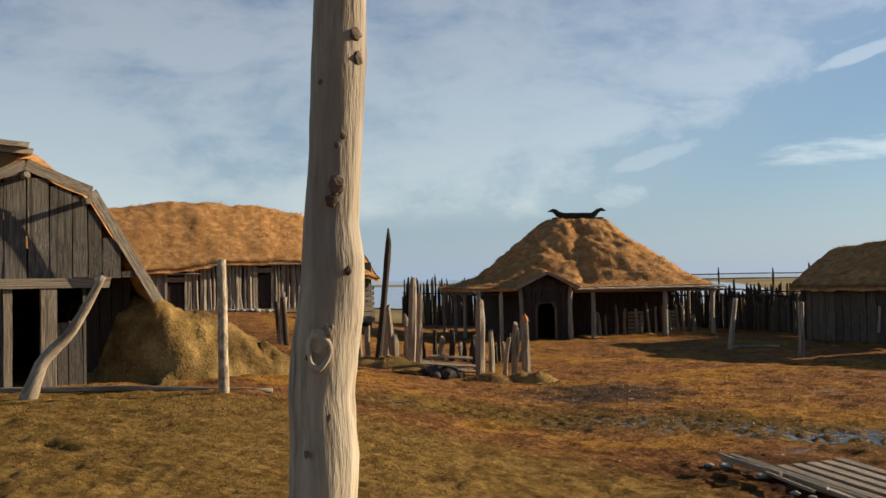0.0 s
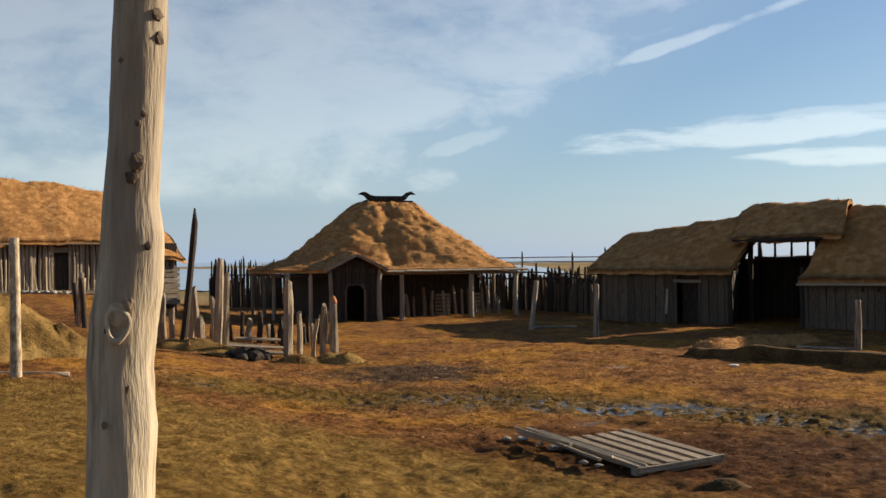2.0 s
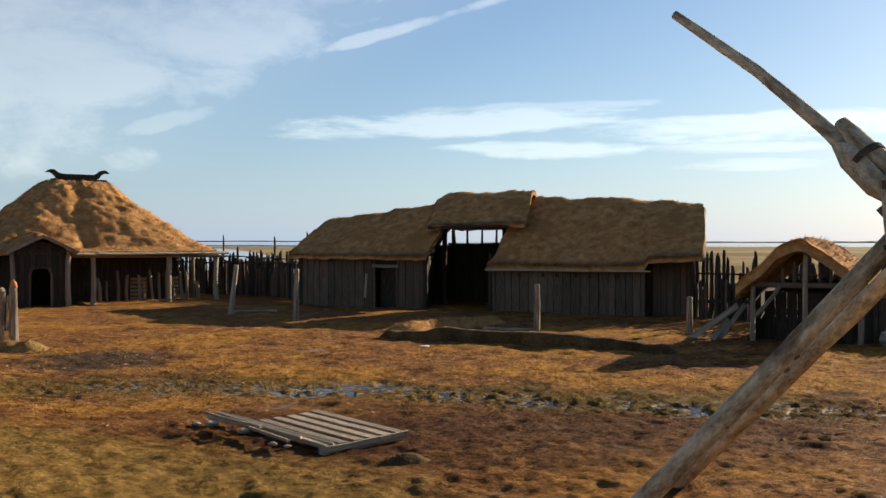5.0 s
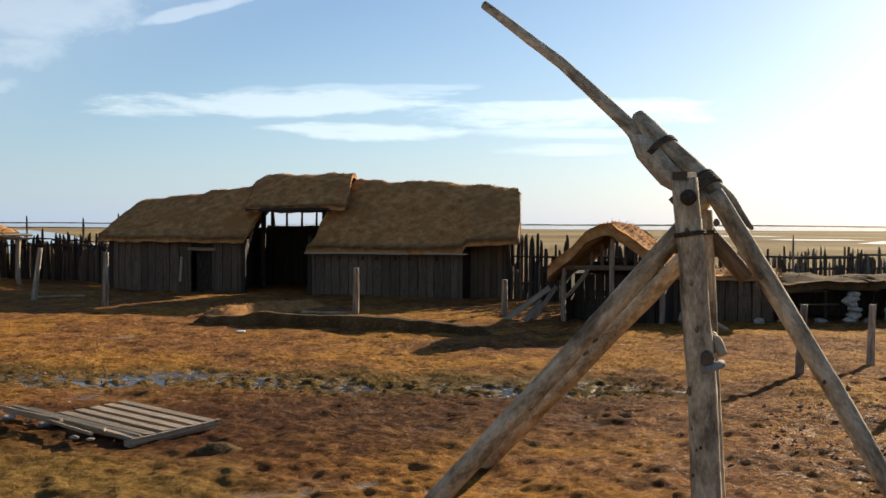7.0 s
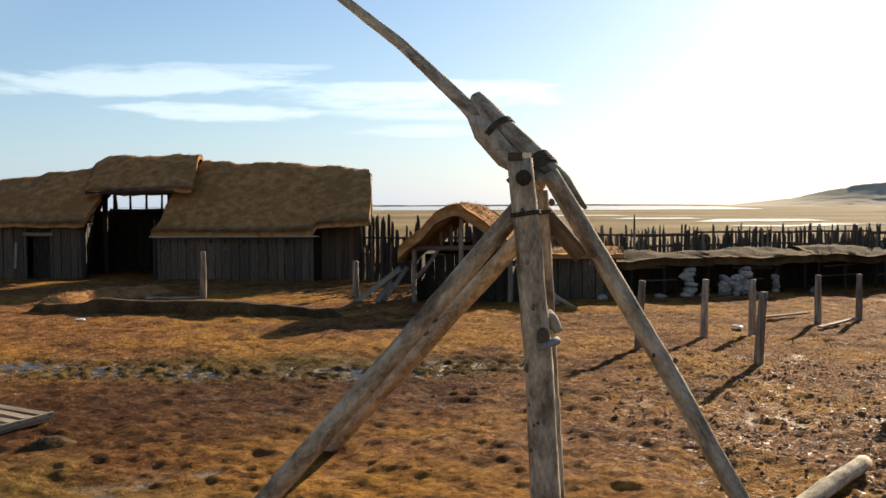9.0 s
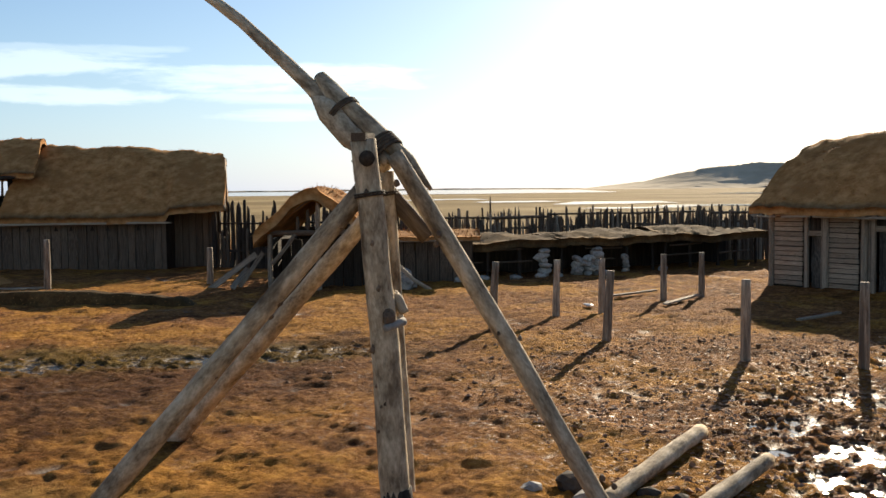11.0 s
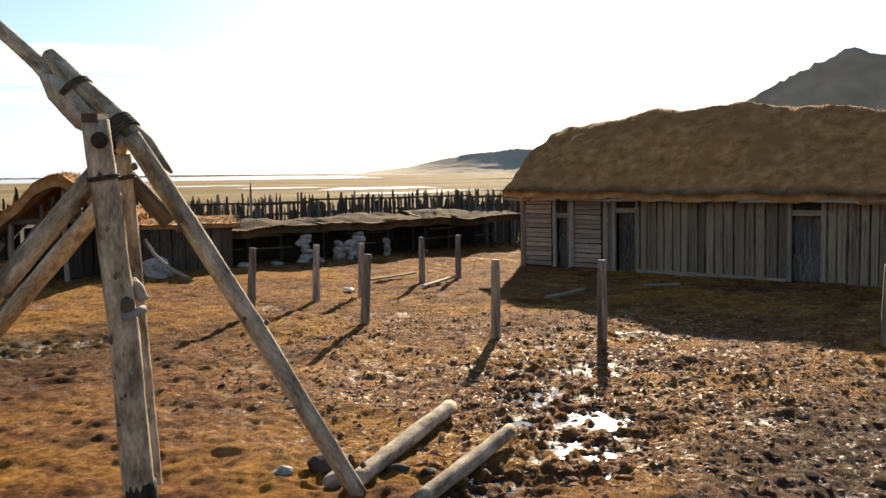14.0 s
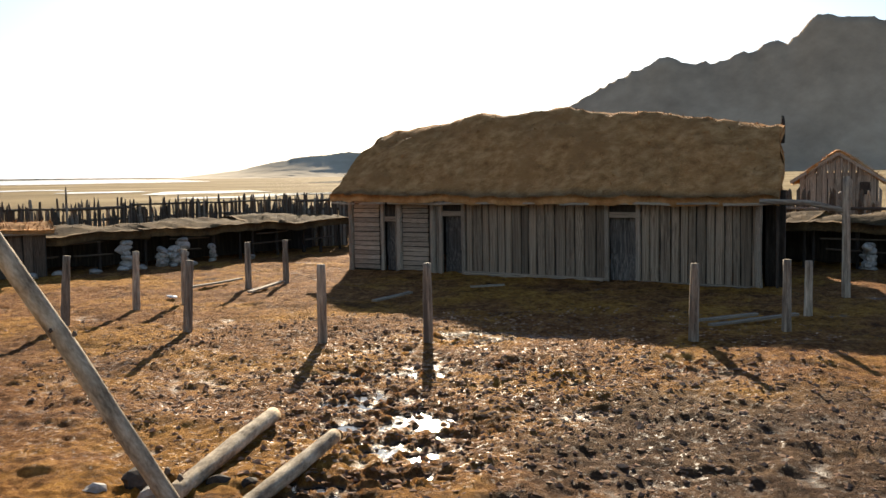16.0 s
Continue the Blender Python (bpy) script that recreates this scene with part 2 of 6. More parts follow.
def ground_material():
    m = bpy.data.materials.new("boggy_ground")
    m.use_nodes = True
    nd, ln = m.node_tree.nodes, m.node_tree.links
    b = nd["Principled BSDF"]
    pos = nd.new("ShaderNodeNewGeometry").outputs["Position"]

    def tex(s, d=6.0, r=0.6, stretch=(1, 1, 1)):
        mp = nd.new("ShaderNodeMapping")
        mp.inputs["Scale"].default_value = stretch
        ln.new(pos, mp.inputs[0])
        n = nd.new("ShaderNodeTexNoise")
        n.inputs["Scale"].default_value, n.inputs["Detail"].default_value, n.inputs["Roughness"].default_value = s, d, r
        ln.new(mp.outputs[0], n.inputs["Vector"])
        return n.outputs["Fac"]

    def rng(v, lo, hi, smooth=True, to=(0.0, 1.0)):
        r = nd.new("ShaderNodeMapRange")
        r.interpolation_type = "SMOOTHSTEP" if smooth else "LINEAR"
        ln.new(v, r.inputs["Value"])
        for k, x in zip(("From Min", "From Max", "To Min", "To Max"), (lo, hi, *to)):
            r.inputs[k].default_value = x
        return r.outputs[0]

    def calc(op, a, c):
        n = nd.new("ShaderNodeMath")
        n.operation = op
        for i, v in enumerate((a, c)):
            if isinstance(v, (int, float)):
                n.inputs[i].default_value = v
            else:
                ln.new(v, n.inputs[i])
        return n.outputs[0]

    def mixed(f, a, c):
        n = nd.new("ShaderNodeMix")
        n.data_type = "RGBA"
        ln.new(f, n.inputs["Factor"])
        for k, v in (("A", a), ("B", c)):
            if isinstance(v, tuple):
                n.inputs[k].default_value = (*v, 1)
            else:
                ln.new(v, n.inputs[k])
        return n.outputs["Result"]

    def ramp(v, stops):
        cr = nd.new("ShaderNodeValToRGB")
        els = cr.color_ramp.elements
        while len(els) < len(stops):
            els.new(0.5)
        for e, (p, c) in zip(els, stops):
            e.position, e.color = p, (*c, 1)
        ln.new(v, cr.inputs[0])
        return cr.outputs[0]

    xyz = nd.new("ShaderNodeSeparateXYZ")
    ln.new(pos, xyz.inputs[0])
    fine, mid = tex(11.0, 9.0, 0.75, (1, 1, 0.3)), tex(2.6, 8.0, 0.68)
    both = calc("ADD", calc("MULTIPLY", fine, 0.55), calc("MULTIPLY", mid, 0.45))
    grass = ramp(both, [(0.38, (0.088, 0.049, 0.014)), (0.50, (0.208, 0.121, 0.033)), (0.62, (0.365, 0.226, 0.068))])
    red = ramp(both, [(0.38, (0.054, 0.023, 0.010)), (0.50, (0.207, 0.089, 0.029)), (0.60, (0.383, 0.194, 0.067))])
    ochre = ramp(both, [(0.39, (0.099, 0.045, 0.010)), (0.50, (0.342, 0.160, 0.028)), (0.61, (0.552, 0.283, 0.055))])
    moss = ramp(both, [(0.38, (0.038, 0.027, 0.009)), (0.50, (0.115, 0.082, 0.022)), (0.62, (0.212, 0.152, 0.044))])
    peat = ramp(both, [(0.38, (0.023, 0.009, 0.005)), (0.50, (0.070, 0.029, 0.013)), (0.62, (0.159, 0.077, 0.035))])
    mud = ramp(both, [(0.36, (0.024, 0.016, 0.011)), (0.52, (0.072, 0.046, 0.030)), (0.66, (0.144, 0.102, 0.072))])

    def reach(cx, cy, sx=1.0, sy=1.0):
        a, c = calc("MULTIPLY", calc("SUBTRACT", xyz.outputs["X"], cx), sx), calc("MULTIPLY", calc("SUBTRACT", xyz.outputs["Y"], cy), sy)
        return calc("POWER", calc("ADD", calc("MULTIPLY", a, a), calc("MULTIPLY", c, c)), 0.5)

    wander, ripple = tex(0.35, 4.0), tex(1.1, 7.0, 0.68)
    col = mixed(calc("MULTIPLY", rng(tex(0.30, 6.0, 0.6), 0.46, 0.58), 0.75), red, ochre)
    col = mixed(calc("MULTIPLY", rng(tex(0.7, 7.0, 0.7), 0.54, 0.66), 0.8), col, peat)
    # dark red peat below the knoll, black mud by the pen
    col = mixed(calc("MULTIPLY", rng(calc("ADD", reach(4.6, 12.6, 0.13, 0.29), calc("MULTIPLY", ripple, 1.5)), 1.95, 1.05), 0.9), col, peat)
    col = mixed(calc("MULTIPLY", rng(calc("ADD", reach(-1.2, 22.2, 0.42, 0.36), calc("MULTIPLY", ripple, 1.6)), 1.75, 1.2), 0.95), col, mud)
    col = mixed(calc("MULTIPLY", rng(calc("ADD", reach(9.4, 0.8, 0.28, 0.36), calc("MULTIPLY", ripple, 1.6)), 1.85, 1.25), 0.8), col, mud)
    # yellow-green moss along the standing water
    course = calc("MINIMUM", calc("SUBTRACT", 18.6, calc("MULTIPLY", xyz.outputs["X"], 0.62)), 18.2)
    off = calc("ABSOLUTE", calc("SUBTRACT", xyz.outputs["Y"], course), 0.0)
    inside = calc("MULTIPLY", rng(xyz.outputs["X"], 11.0, 8.5), rng(xyz.outputs["X"], -7.0, -4.0))
    col = mixed(calc("MULTIPLY", calc("MULTIPLY", rng(calc("ADD", off, calc("MULTIPLY", ripple, 3.0)), 3.5, 2.0), inside), 0.7), col, moss)
    # firm dry grass on the rise, its rim curving below the knoll
    col = mixed(rng(calc("ADD", reach(-12.0, 0.0), calc("ADD", calc("MULTIPLY", wander, 2.0), calc("MULTIPLY", ripple, 1.6))), 18.4, 20.0), grass, col)
    far = calc("POWER", calc("ADD", calc("POWER", xyz.outputs["X"], 2.0), calc("POWER", xyz.outputs["Y"], 2.0)), 0.5)
    plain = ramp(tex(0.02, 8.0, 0.6, (1, 1, 1)), [(0.35, (0.19, 0.135, 0.065)), (0.55, (0.30, 0.225, 0.115)), (0.7, (0.40, 0.31, 0.17))])
    col = mixed(rng(far, 45.0, 70.0), col, plain)
    low = rng(xyz.outputs["Z"], -0.06, -0.02)
    col = mixed(low, mud, col)
    ln.new(col, b.inputs["Base Color"])
    deep = rng(xyz.outputs["Z"], -0.055, -0.01)
    soak = calc("MULTIPLY", rng(reach(-12.0, 0.0), 18.0, 20.5), rng(far, 60.0, 35.0))
    soak = calc("MULTIPLY", soak, rng(ripple, 0.38, 0.60, True, (0.45, 1.0)))
    gloss = calc("MAXIMUM", calc("SUBTRACT", 1.0, deep), calc("MULTIPLY", soak, calc("ADD", 0.012, calc("MULTIPLY", rng(tex(16.0, 5.0, 0.7), 0.54, 0.64), rng(reach(10.0, 4.6), 7.5, 2.5, True, (0.4, 0.95))))))
    ln.new(rng(gloss, 0.0, 1.0, False, (0.95, 0.42)), b.inputs["Roughness"])
    ln.new(rng(gloss, 0.0, 1.0, False, (0.03, 0.36)), b.inputs["Specular IOR Level"])
    bp = nd.new("ShaderNodeBump")
    bp.inputs["Strength"].default_value, bp.inputs["Distance"].default_value = 1.0, 0.08
    ln.new(calc("ADD", fine, calc("MULTIPLY", mid, 0.8)), bp.inputs["Height"])
    ln.new(bp.outputs[0], b.inputs["Normal"])
    return m


GROUND = ground_material()
BLADES = material("dry_grass_blades", [(0.25, (0.105, 0.062, 0.025)), (0.5, (0.217, 0.140, 0.056)), (0.75, (0.338, 0.234, 0.109))], 0.6, 0.9, 0.0, 9, space="World", vary=0.3, island=True, spec=0.15)


def water_material(name, tint, wave, wscale):
    m = bpy.data.materials.new(name)
    m.use_nodes = True
    nd, ln = m.node_tree.nodes, m.node_tree.links
    b = nd["Principled BSDF"]
    b.inputs["Base Color"].default_value = (*tint, 1)
    b.inputs["Roughness"].default_value, b.inputs["IOR"].default_value = 0.06, 1.33
    b.inputs["Specular IOR Level"].default_value = 0.5
    n = nd.new("ShaderNodeTexNoise")
    n.inputs["Scale"].default_value, n.inputs["Detail"].default_value = wscale, 4.0
    ln.new(nd.new("ShaderNodeNewGeometry").outputs["Position"], n.inputs["Vector"])
    bp = nd.new("ShaderNodeBump")
    bp.inputs["Strength"].default_value, bp.inputs["Distance"].default_value = wave, 0.02
    ln.new(n.outputs["Fac"], bp.inputs["Height"])
    ln.new(bp.outputs[0], b.inputs["Normal"])
    return m


PUDDLE = water_material("puddle_water", (0.030, 0.026, 0.020), 0.30, 11.0)
LAGOON = water_material("lagoon_water", (0.03, 0.05, 0.07), 0.25, 0.8)


# ---- shape tools ----
def lattice(ix, iy, iz):
    h = (ix * 374761393 + iy * 668265263 + iz * 2147483647) & 0x7FFFFFFF
    h = ((h ^ (h >> 13)) * 1274126177) & 0x7FFFFFFF
    h = h ^ (h >> 16)
    return (h & 0xFFFF) / 65535.0


def vnoise(x, y, z=0.0):
    """Value noise from -1 to 1 on arrays."""
    x, y, z = np.broadcast_arrays(np.asarray(x, float), np.asarray(y, float), np.asarray(z, float))
    fx, fy, fz = np.floor(x), np.floor(y), np.floor(z)
    ix, iy, iz = fx.astype(np.int64), fy.astype(np.int64), fz.astype(np.int64)
    u, v, w = [t * t * (3 - 2 * t) for t in (x - fx, y - fy, z - fz)]
    out = 0
    for a in (0, 1):
        for b in (0, 1):
            for c in (0, 1):
                out = out + lattice(ix + a, iy + b, iz + c) * (u if a else 1 - u) * (v if b else 1 - v) * (w if c else 1 - w)
    return out * 2 - 1


def fbm(x, y, z=0.0, octaves=4):
    return sum(vnoise(x * 2.0**k + 17 * k, y * 2.0**k - 9 * k, z * 2.0**k + 5 * k) * 0.5**k for k in range(octaves))


def smooth(v):
    v = np.clip(v, 0, 1)
    return v * v * (3 - 2 * v)


def mesh(name, verts, faces, mat, shade=False):
    me = bpy.data.meshes.new(name)
    me.from_pydata([tuple(v) for v in verts], [], faces)
    me.materials.append(mat)
    if shade:
        me.polygons.foreach_set("use_smooth", [True] * len(me.polygons))
    me.update()
    return me


def root(name, m, label, category, group="", kind=""):
    ob = new(name)
    ob.empty_display_size = 0.2
    ob.matrix_world = m
    return tagged(ob, label, category, group, kind)


def part(name, me, parent, m=None, label="", kind=""):
    ob = new(name, me)
    ob.parent = parent
    if m is not None:
        ob.matrix_basis = m
    return tagged(ob, label, kind=kind)


def grid_faces(rows, cols, wrap=False):
    out = []
    for i in range(rows - 1):
        for j in range(cols if wrap else cols - 1):
            k = (j + 1) % cols
            out.append((i * cols + j, i * cols + k, (i + 1) * cols + k, (i + 1) * cols + j))
    return out


def log_mesh(name, pts, radii, mat, segs=10, rings=10, rough=0.08, seed=0, flat_end=True):
    """A round timber along the points with an uneven girth."""
    rs = np.random.RandomState(seed)
    pts, radii = np.array(pts, float), np.array(radii, float)
    cum = np.r_[0, np.cumsum(np.linalg.norm(np.diff(pts, axis=0), axis=1))]
    t = np.linspace(0, cum[-1], rings)
    path = np.stack([np.interp(t, cum, pts[:, k]) for k in range(3)], 1)
    rad = np.interp(t, cum, radii)
    off = rs.uniform(0, 100)
    verts = []
    for i in range(rings):
        a = path[min(i + 1, rings - 1)] - path[max(i - 1, 0)]
        a = a / np.linalg.norm(a)
        ref = np.array([1.0, 0, 0]) if abs(a[0]) < 0.8 else np.array([0, 1.0, 0])
        e1 = np.cross(a, ref)
        e1 /= np.linalg.norm(e1)
        e2 = np.cross(a, e1)
        whorl = 0.55 * rough * max(0.0, math.cos(t[i] * 19.0 + off)) ** 6
        for j in range(segs):
            th = 2 * math.pi * j / segs
            r = rad[i] * (1 + rough * float(fbm(math.cos(th) * 1.3 + off, math.sin(th) * 1.3, t[i] * 2.2, 3)) + whorl * (1 + 1.2 * float(vnoise(math.cos(th) * 3 + off, math.sin(th) * 3, t[i] * 3))))
            verts.append(path[i] + r * (math.cos(th) * e1 + math.sin(th) * e2))
    faces = grid_faces(rings, segs, True)
    faces.append(tuple(range(segs))[::-1])
    faces.append(tuple((rings - 1) * segs + j for j in range(segs)))
    return mesh(name, verts, faces, mat, True)


def log_frame(pts):
    """The pose of a timber whose own z runs from its first to its last point, and the points in that frame."""
    a, b = Vector(pts[0]), Vector(pts[-1])
    m = Matrix.Translation(a) @ (b - a).to_track_quat("Z", "X").to_matrix().to_4x4()
    inv = m.inverted()
    return m, [inv @ Vector(p) for p in pts]


def board_meshes(mat, count, seed, wear=0.06):
    """Unit boards (width x, thickness y, height z from 0 to 1) with uneven edges."""
    rs = np.random.RandomState(seed)
    out = []
    for _ in range(count):
        verts, lv = [], 5
        top = rs.uniform(-0.02, 0.02, 2)
        for i in range(lv):
            z = i / (lv - 1)
            l, r = -0.5 + rs.uniform(0, wear), 0.5 - rs.uniform(0, wear)
            s = rs.uniform(-0.12, 0.12)
            for x, y in ((l, -0.5), (r, -0.5), (r, 0.5), (l, 0.5)):
                zz = z + (top[0] if x < 0 else top[1]) * (i == lv - 1)
                verts.append((x, y + s, zz))
        faces = grid_faces(lv, 4, True) + [(3, 2, 1, 0), tuple(4 * (lv - 1) + k for k in range(4))]
        out.append(mesh("plank", verts, faces, mat))
    return out


def stake_meshes(mat, count, seed, point=0.3):
    """Unit stakes (radius 1, height 1), crooked, with split and worn tops."""
    rs = np.random.RandomState(seed)
    out = []
    for _ in range(count):
        verts, segs, lv = [], 8, (0, 0.2, 0.42, 0.62, 0.8, 0.93, 1.0)
        bx, by = rs.uniform(-0.9, 0.9, 2)
        cut = rs.uniform(-0.045, 0.045, 2)
        girth = rs.uniform(0.84, 1.14, segs)
        for i, z in enumerate(lv):
            k = (1.06 - 0.16 * z) * rs.uniform(0.88, 1.10) if i < 6 else 0.86 * rs.uniform(1 - point, 1.0)
            for j in range(segs):
                th = 2 * math.pi * j / segs
                r = k * girth[j] * rs.uniform(0.88, 1.10)
                x, y = r * math.cos(th) + bx * z * (1 - z) * 2.2, r * math.sin(th) + by * z * (1 - z) * 2.2
                verts.append((x, y, z + (cut[0] * math.cos(th) + cut[1] * math.sin(th) + rs.uniform(-0.02, 0.02)) * (i == 6)))
        n = len(lv)
        faces = grid_faces(n, segs, True) + [tuple(range(segs))[::-1], tuple((n - 1) * segs + j for j in range(segs))]
        out.append(mesh("stake", verts, faces, mat, False))
    return out


def rock_mesh(name, size, mat, seed):
    rs = np.random.RandomState(seed)
    bm = bmesh.new()
    bmesh.ops.create_icosphere(bm, subdivisions=2, radius=1.0)
    o = rs.uniform(0, 60, 3)
    for v in bm.verts:
        n = v.co.normalized()
        k = 1 + 0.35 * float(fbm(n.x * 1.2 + o[0], n.y * 1.2 + o[1], n.z * 1.2 + o[2], 3))
        v.co = Vector((n.x * size[0] * k, n.y * size[1] * k, n.z * size[2] * k))
    me = bpy.data.meshes.new(name)
    bm.to_mesh(me)
    bm.free()
    me.materials.append(mat)
    return me


def blades_on(grid, count, length, width, mat, seed, lift=0.22, name="straw", fall=(0, 0, -1), jitter=0.42, thin=None):
    """Loose blades lying on a surface grid (rows, cols, 3), thinned by a weight for each cell."""
    rs = np.random.RandomState(seed)
    a, b, c = grid[:-1, :-1], grid[1:, :-1], grid[:-1, 1:]
    nrm = np.cross(c - a, b - a)
    area = np.linalg.norm(nrm, axis=2)
    weight = area if thin is None else area * thin(a[..., 0], a[..., 1])
    pick = rs.choice(area.size, count, p=(weight / weight.sum()).ravel())
    i, j = np.unravel_index(pick, area.shape)
    u, v = rs.rand(count, 1), rs.rand(count, 1)
    d = grid[1:, 1:][i, j]
    p = (1 - u) * (1 - v) * a[i, j] + u * (1 - v) * b[i, j] + (1 - u) * v * c[i, j] + u * v * d
    n = nrm[i, j] / (area[i, j][:, None] + 1e-9)
    n = np.where(n[:, 2:3] < 0, -n, n)
    way_ = np.array(fall, float) - (n @ np.array(fall, float))[:, None] * n
    way_ = way_ / (np.linalg.norm(way_, axis=1, keepdims=True) + 1e-6) + rs.normal(0, jitter, (count, 3)) + n * lift
    way_ /= np.linalg.norm(way_, axis=1, keepdims=True)
    across = np.cross(way_, n)
    across /= np.linalg.norm(across, axis=1, keepdims=True) + 1e-6
    L, W = length * rs.uniform(0.5, 1.4, (count, 1)), width * rs.uniform(0.6, 1.4, (count, 1))
    p = p - n * 0.01
    verts = np.stack([p - across * W, p + across * W, p + way_ * L + across * W * 0.2], 1).reshape(-1, 3)
    me = bpy.data.meshes.new(name)
    me.vertices.add(len(verts))
    me.vertices.foreach_set("co", verts.ravel())
    me.loops.add(count * 3)
    me.loops.foreach_set("vertex_index", np.arange(count * 3))
    me.polygons.add(count)
    me.polygons.foreach_set("loop_start", np.arange(count) * 3)
    me.materials.append(mat)
    me.update(calc_edges=True)
    return me


def shell(name, top, thick, mat):
    """A closed slab under a surface grid (rows, cols, 3)."""
    r, c = top.shape[:2]
    low = top.copy()
    low[..., 2] -= thick
    verts = np.concatenate([top.reshape(-1, 3), low.reshape(-1, 3)])
    f = grid_faces(r, c)
    n = r * c
    faces = f + [tuple(n + k for k in q[::-1]) for q in f]
    rim = [(i, 0) for i in range(r)] + [(r - 1, j) for j in range(1, c)] + [(i, c - 1) for i in range(r - 2, -1, -1)] + [(0, j) for j in range(c - 2, 0, -1)]
    idx = [i * c + j for i, j in rim]
    for a, b in zip(idx, idx[1:] + idx[:1]):
        faces.append((b, a, n + a, n + b))
    me = mesh(name, verts, faces, mat, True)
    return me


def gable_top(s0, s1, d0, d1, ridge, eave_f, eave_b, e=0.16, ns=60, nd_=28, rough=0.07, seed=0, mid=None, ends=0.0):
    """A turf roof's upper surface: along s, across d, with a rounded ridge of changing height."""
    s = np.linspace(s0, s1, ns)[:, None]
    w = np.linspace(-1, 1, nd_)[None, :]
    mid = (d0 + d1) / 2 if mid is None else mid
    d = np.where(w < 0, mid + w * (mid - d0), mid + w * (d1 - mid))
    f = (np.sqrt(w * w + e * e) - e) / (math.sqrt(1 + e * e) - e)
    rz, fz, bz = ridge(s), eave_f(s), eave_b(s)
    z = rz - f * (rz - np.where(w < 0, fz, bz))
    S, Dd = np.broadcast_arrays(s, d)
    z = z + (1 - 0.75 * np.abs(w) ** 5) * rough * fbm(S * 1.1 + seed, Dd * 1.1, seed, 4) + rough * 0.5 * vnoise(S * 5 + seed, Dd * 5, seed)
    edge = rough * 1.4 * vnoise(S * 1.7, Dd * 0.0 + seed, 3.0)
    Dd = Dd + np.where(np.abs(w) > 0.97, edge * np.sign(w), 0)
    S = S + np.where((S <= s0 + 1e-6) | (S >= s1 - 1e-6), rough * 1.2 * vnoise(Dd * 1.9, S, seed + 2.0), 0)
    return np.stack([S, Dd, np.broadcast_to(z, S.shape)], 2)


def skew_end(top, slope):
    """Draws a roof's far end in towards the back."""
    s0, s1 = top[..., 0].min(), top[..., 0].max()
    d = top[..., 1] - top[..., 1].min()
    top[..., 0] = s0 + (top[..., 0] - s0) * (1 - slope * d / (s1 - s0))
    return top


def line(*pairs):
    xs, ys = zip(*pairs)
    return lambda s: np.interp(s, xs, ys)


PLANKS = board_meshes(WOOD, 7, 1)
SILVERPLANKS = board_meshes(SILVERWOOD, 7, 8)
GREYPLANKS = board_meshes(GREYWOOD, 7, 12)
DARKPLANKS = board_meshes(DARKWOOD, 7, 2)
BROWNPLANKS = board_meshes(BROWNWOOD, 7, 3)
HOUSEPLANKS = board_meshes(HOUSEWOOD, 9, 14, 0.09)
PALEPLANKS = board_meshes(PALEWOOD, 5, 9)
PALESTAKES = stake_meshes(PALEWOOD, 5, 10)
STAKES = stake_meshes(WOOD, 8, 4)
DARKSTAKES = stake_meshes(DARKWOOD, 8, 5)
BROWNSTAKES = stake_meshes(BROWNWOOD, 8, 6)
FENCESTAKES = BROWNSTAKES[:5] + STAKES[:3]
rng = np.random.RandomState(11)


def board(parent, a, b, w, t, boards, name="plank", normal=(0, -1, 0), label=""):
    """A board from a to b, w wide and t thick, its face to the normal."""
    a, b, n = Vector(a), Vector(b), Vector(normal)
    z = (b - a).normalized()
    y = (n - z * n.dot(z)).normalized() * -1
    x = y.cross(z)
    m = Matrix.Translation(a) @ Matrix((x, y, z)).transposed().to_4x4() @ Matrix.Diagonal((w, t, (b - a).length, 1))
    return part(name, boards[rng.randint(len(boards))], parent, m, label)


def stake(parent, a, b, r, stakes, name="stake", label=""):
    a, b = Vector(a), Vector(b)
    z = (b - a).normalized()
    m = Matrix.Translation(a) @ z.to_track_quat("Z", "X").to_matrix().to_4x4() @ pose(0, 0, 0, 0, 0, rng.uniform(0, 360)) @ Matrix.Diagonal((r, r, (b - a).length, 1))
    return part(name, stakes[rng.randint(len(stakes))], parent, m, label)


def clad(parent, s0, s1, d, z0, top, width, boards, thick=0.035, name="plank", gap=0.008, low=0.03):
    """Upright boards side by side along s."""
    s = s0
    while s < s1 - 0.04:
        w = min(width * rng.uniform(0.75, 1.25), s1 - s)
        c = s + w / 2
        zt = float(top(c)) - rng.uniform(0, 0.03)
        board(parent, (c, d + rng.uniform(-0.008, 0.008), z0 - rng.uniform(0, low)), (c + rng.uniform(-0.008, 0.008), d, zt), w - gap, thick, boards, name)
        s += w


def wall_panel(parent, quad, thick, mat, name="wall"):
    """A flat wall of four corners, with thickness away from d's negative side."""
    q = [Vector(v) for v in quad]
    n = (q[1] - q[0]).cross(q[3] - q[0]).normalized() * thick
    verts = q + [v - n for v in q]
    faces = [(0, 1, 2, 3), (7, 6, 5, 4), (1, 0, 4, 5), (2, 1, 5, 6), (3, 2, 6, 7), (0, 3, 7, 4)]
    return part(name, mesh(name, verts, faces, mat), parent)


def turf_roof(parent, top, thick, mat, blade, count, seed, length=0.10):
    roof = part("turf_roof", shell("turf_roof", top, thick, mat), parent)
    part("straw", blades_on(top, count, length, 0.014, blade, seed), roof, kind="stuff")


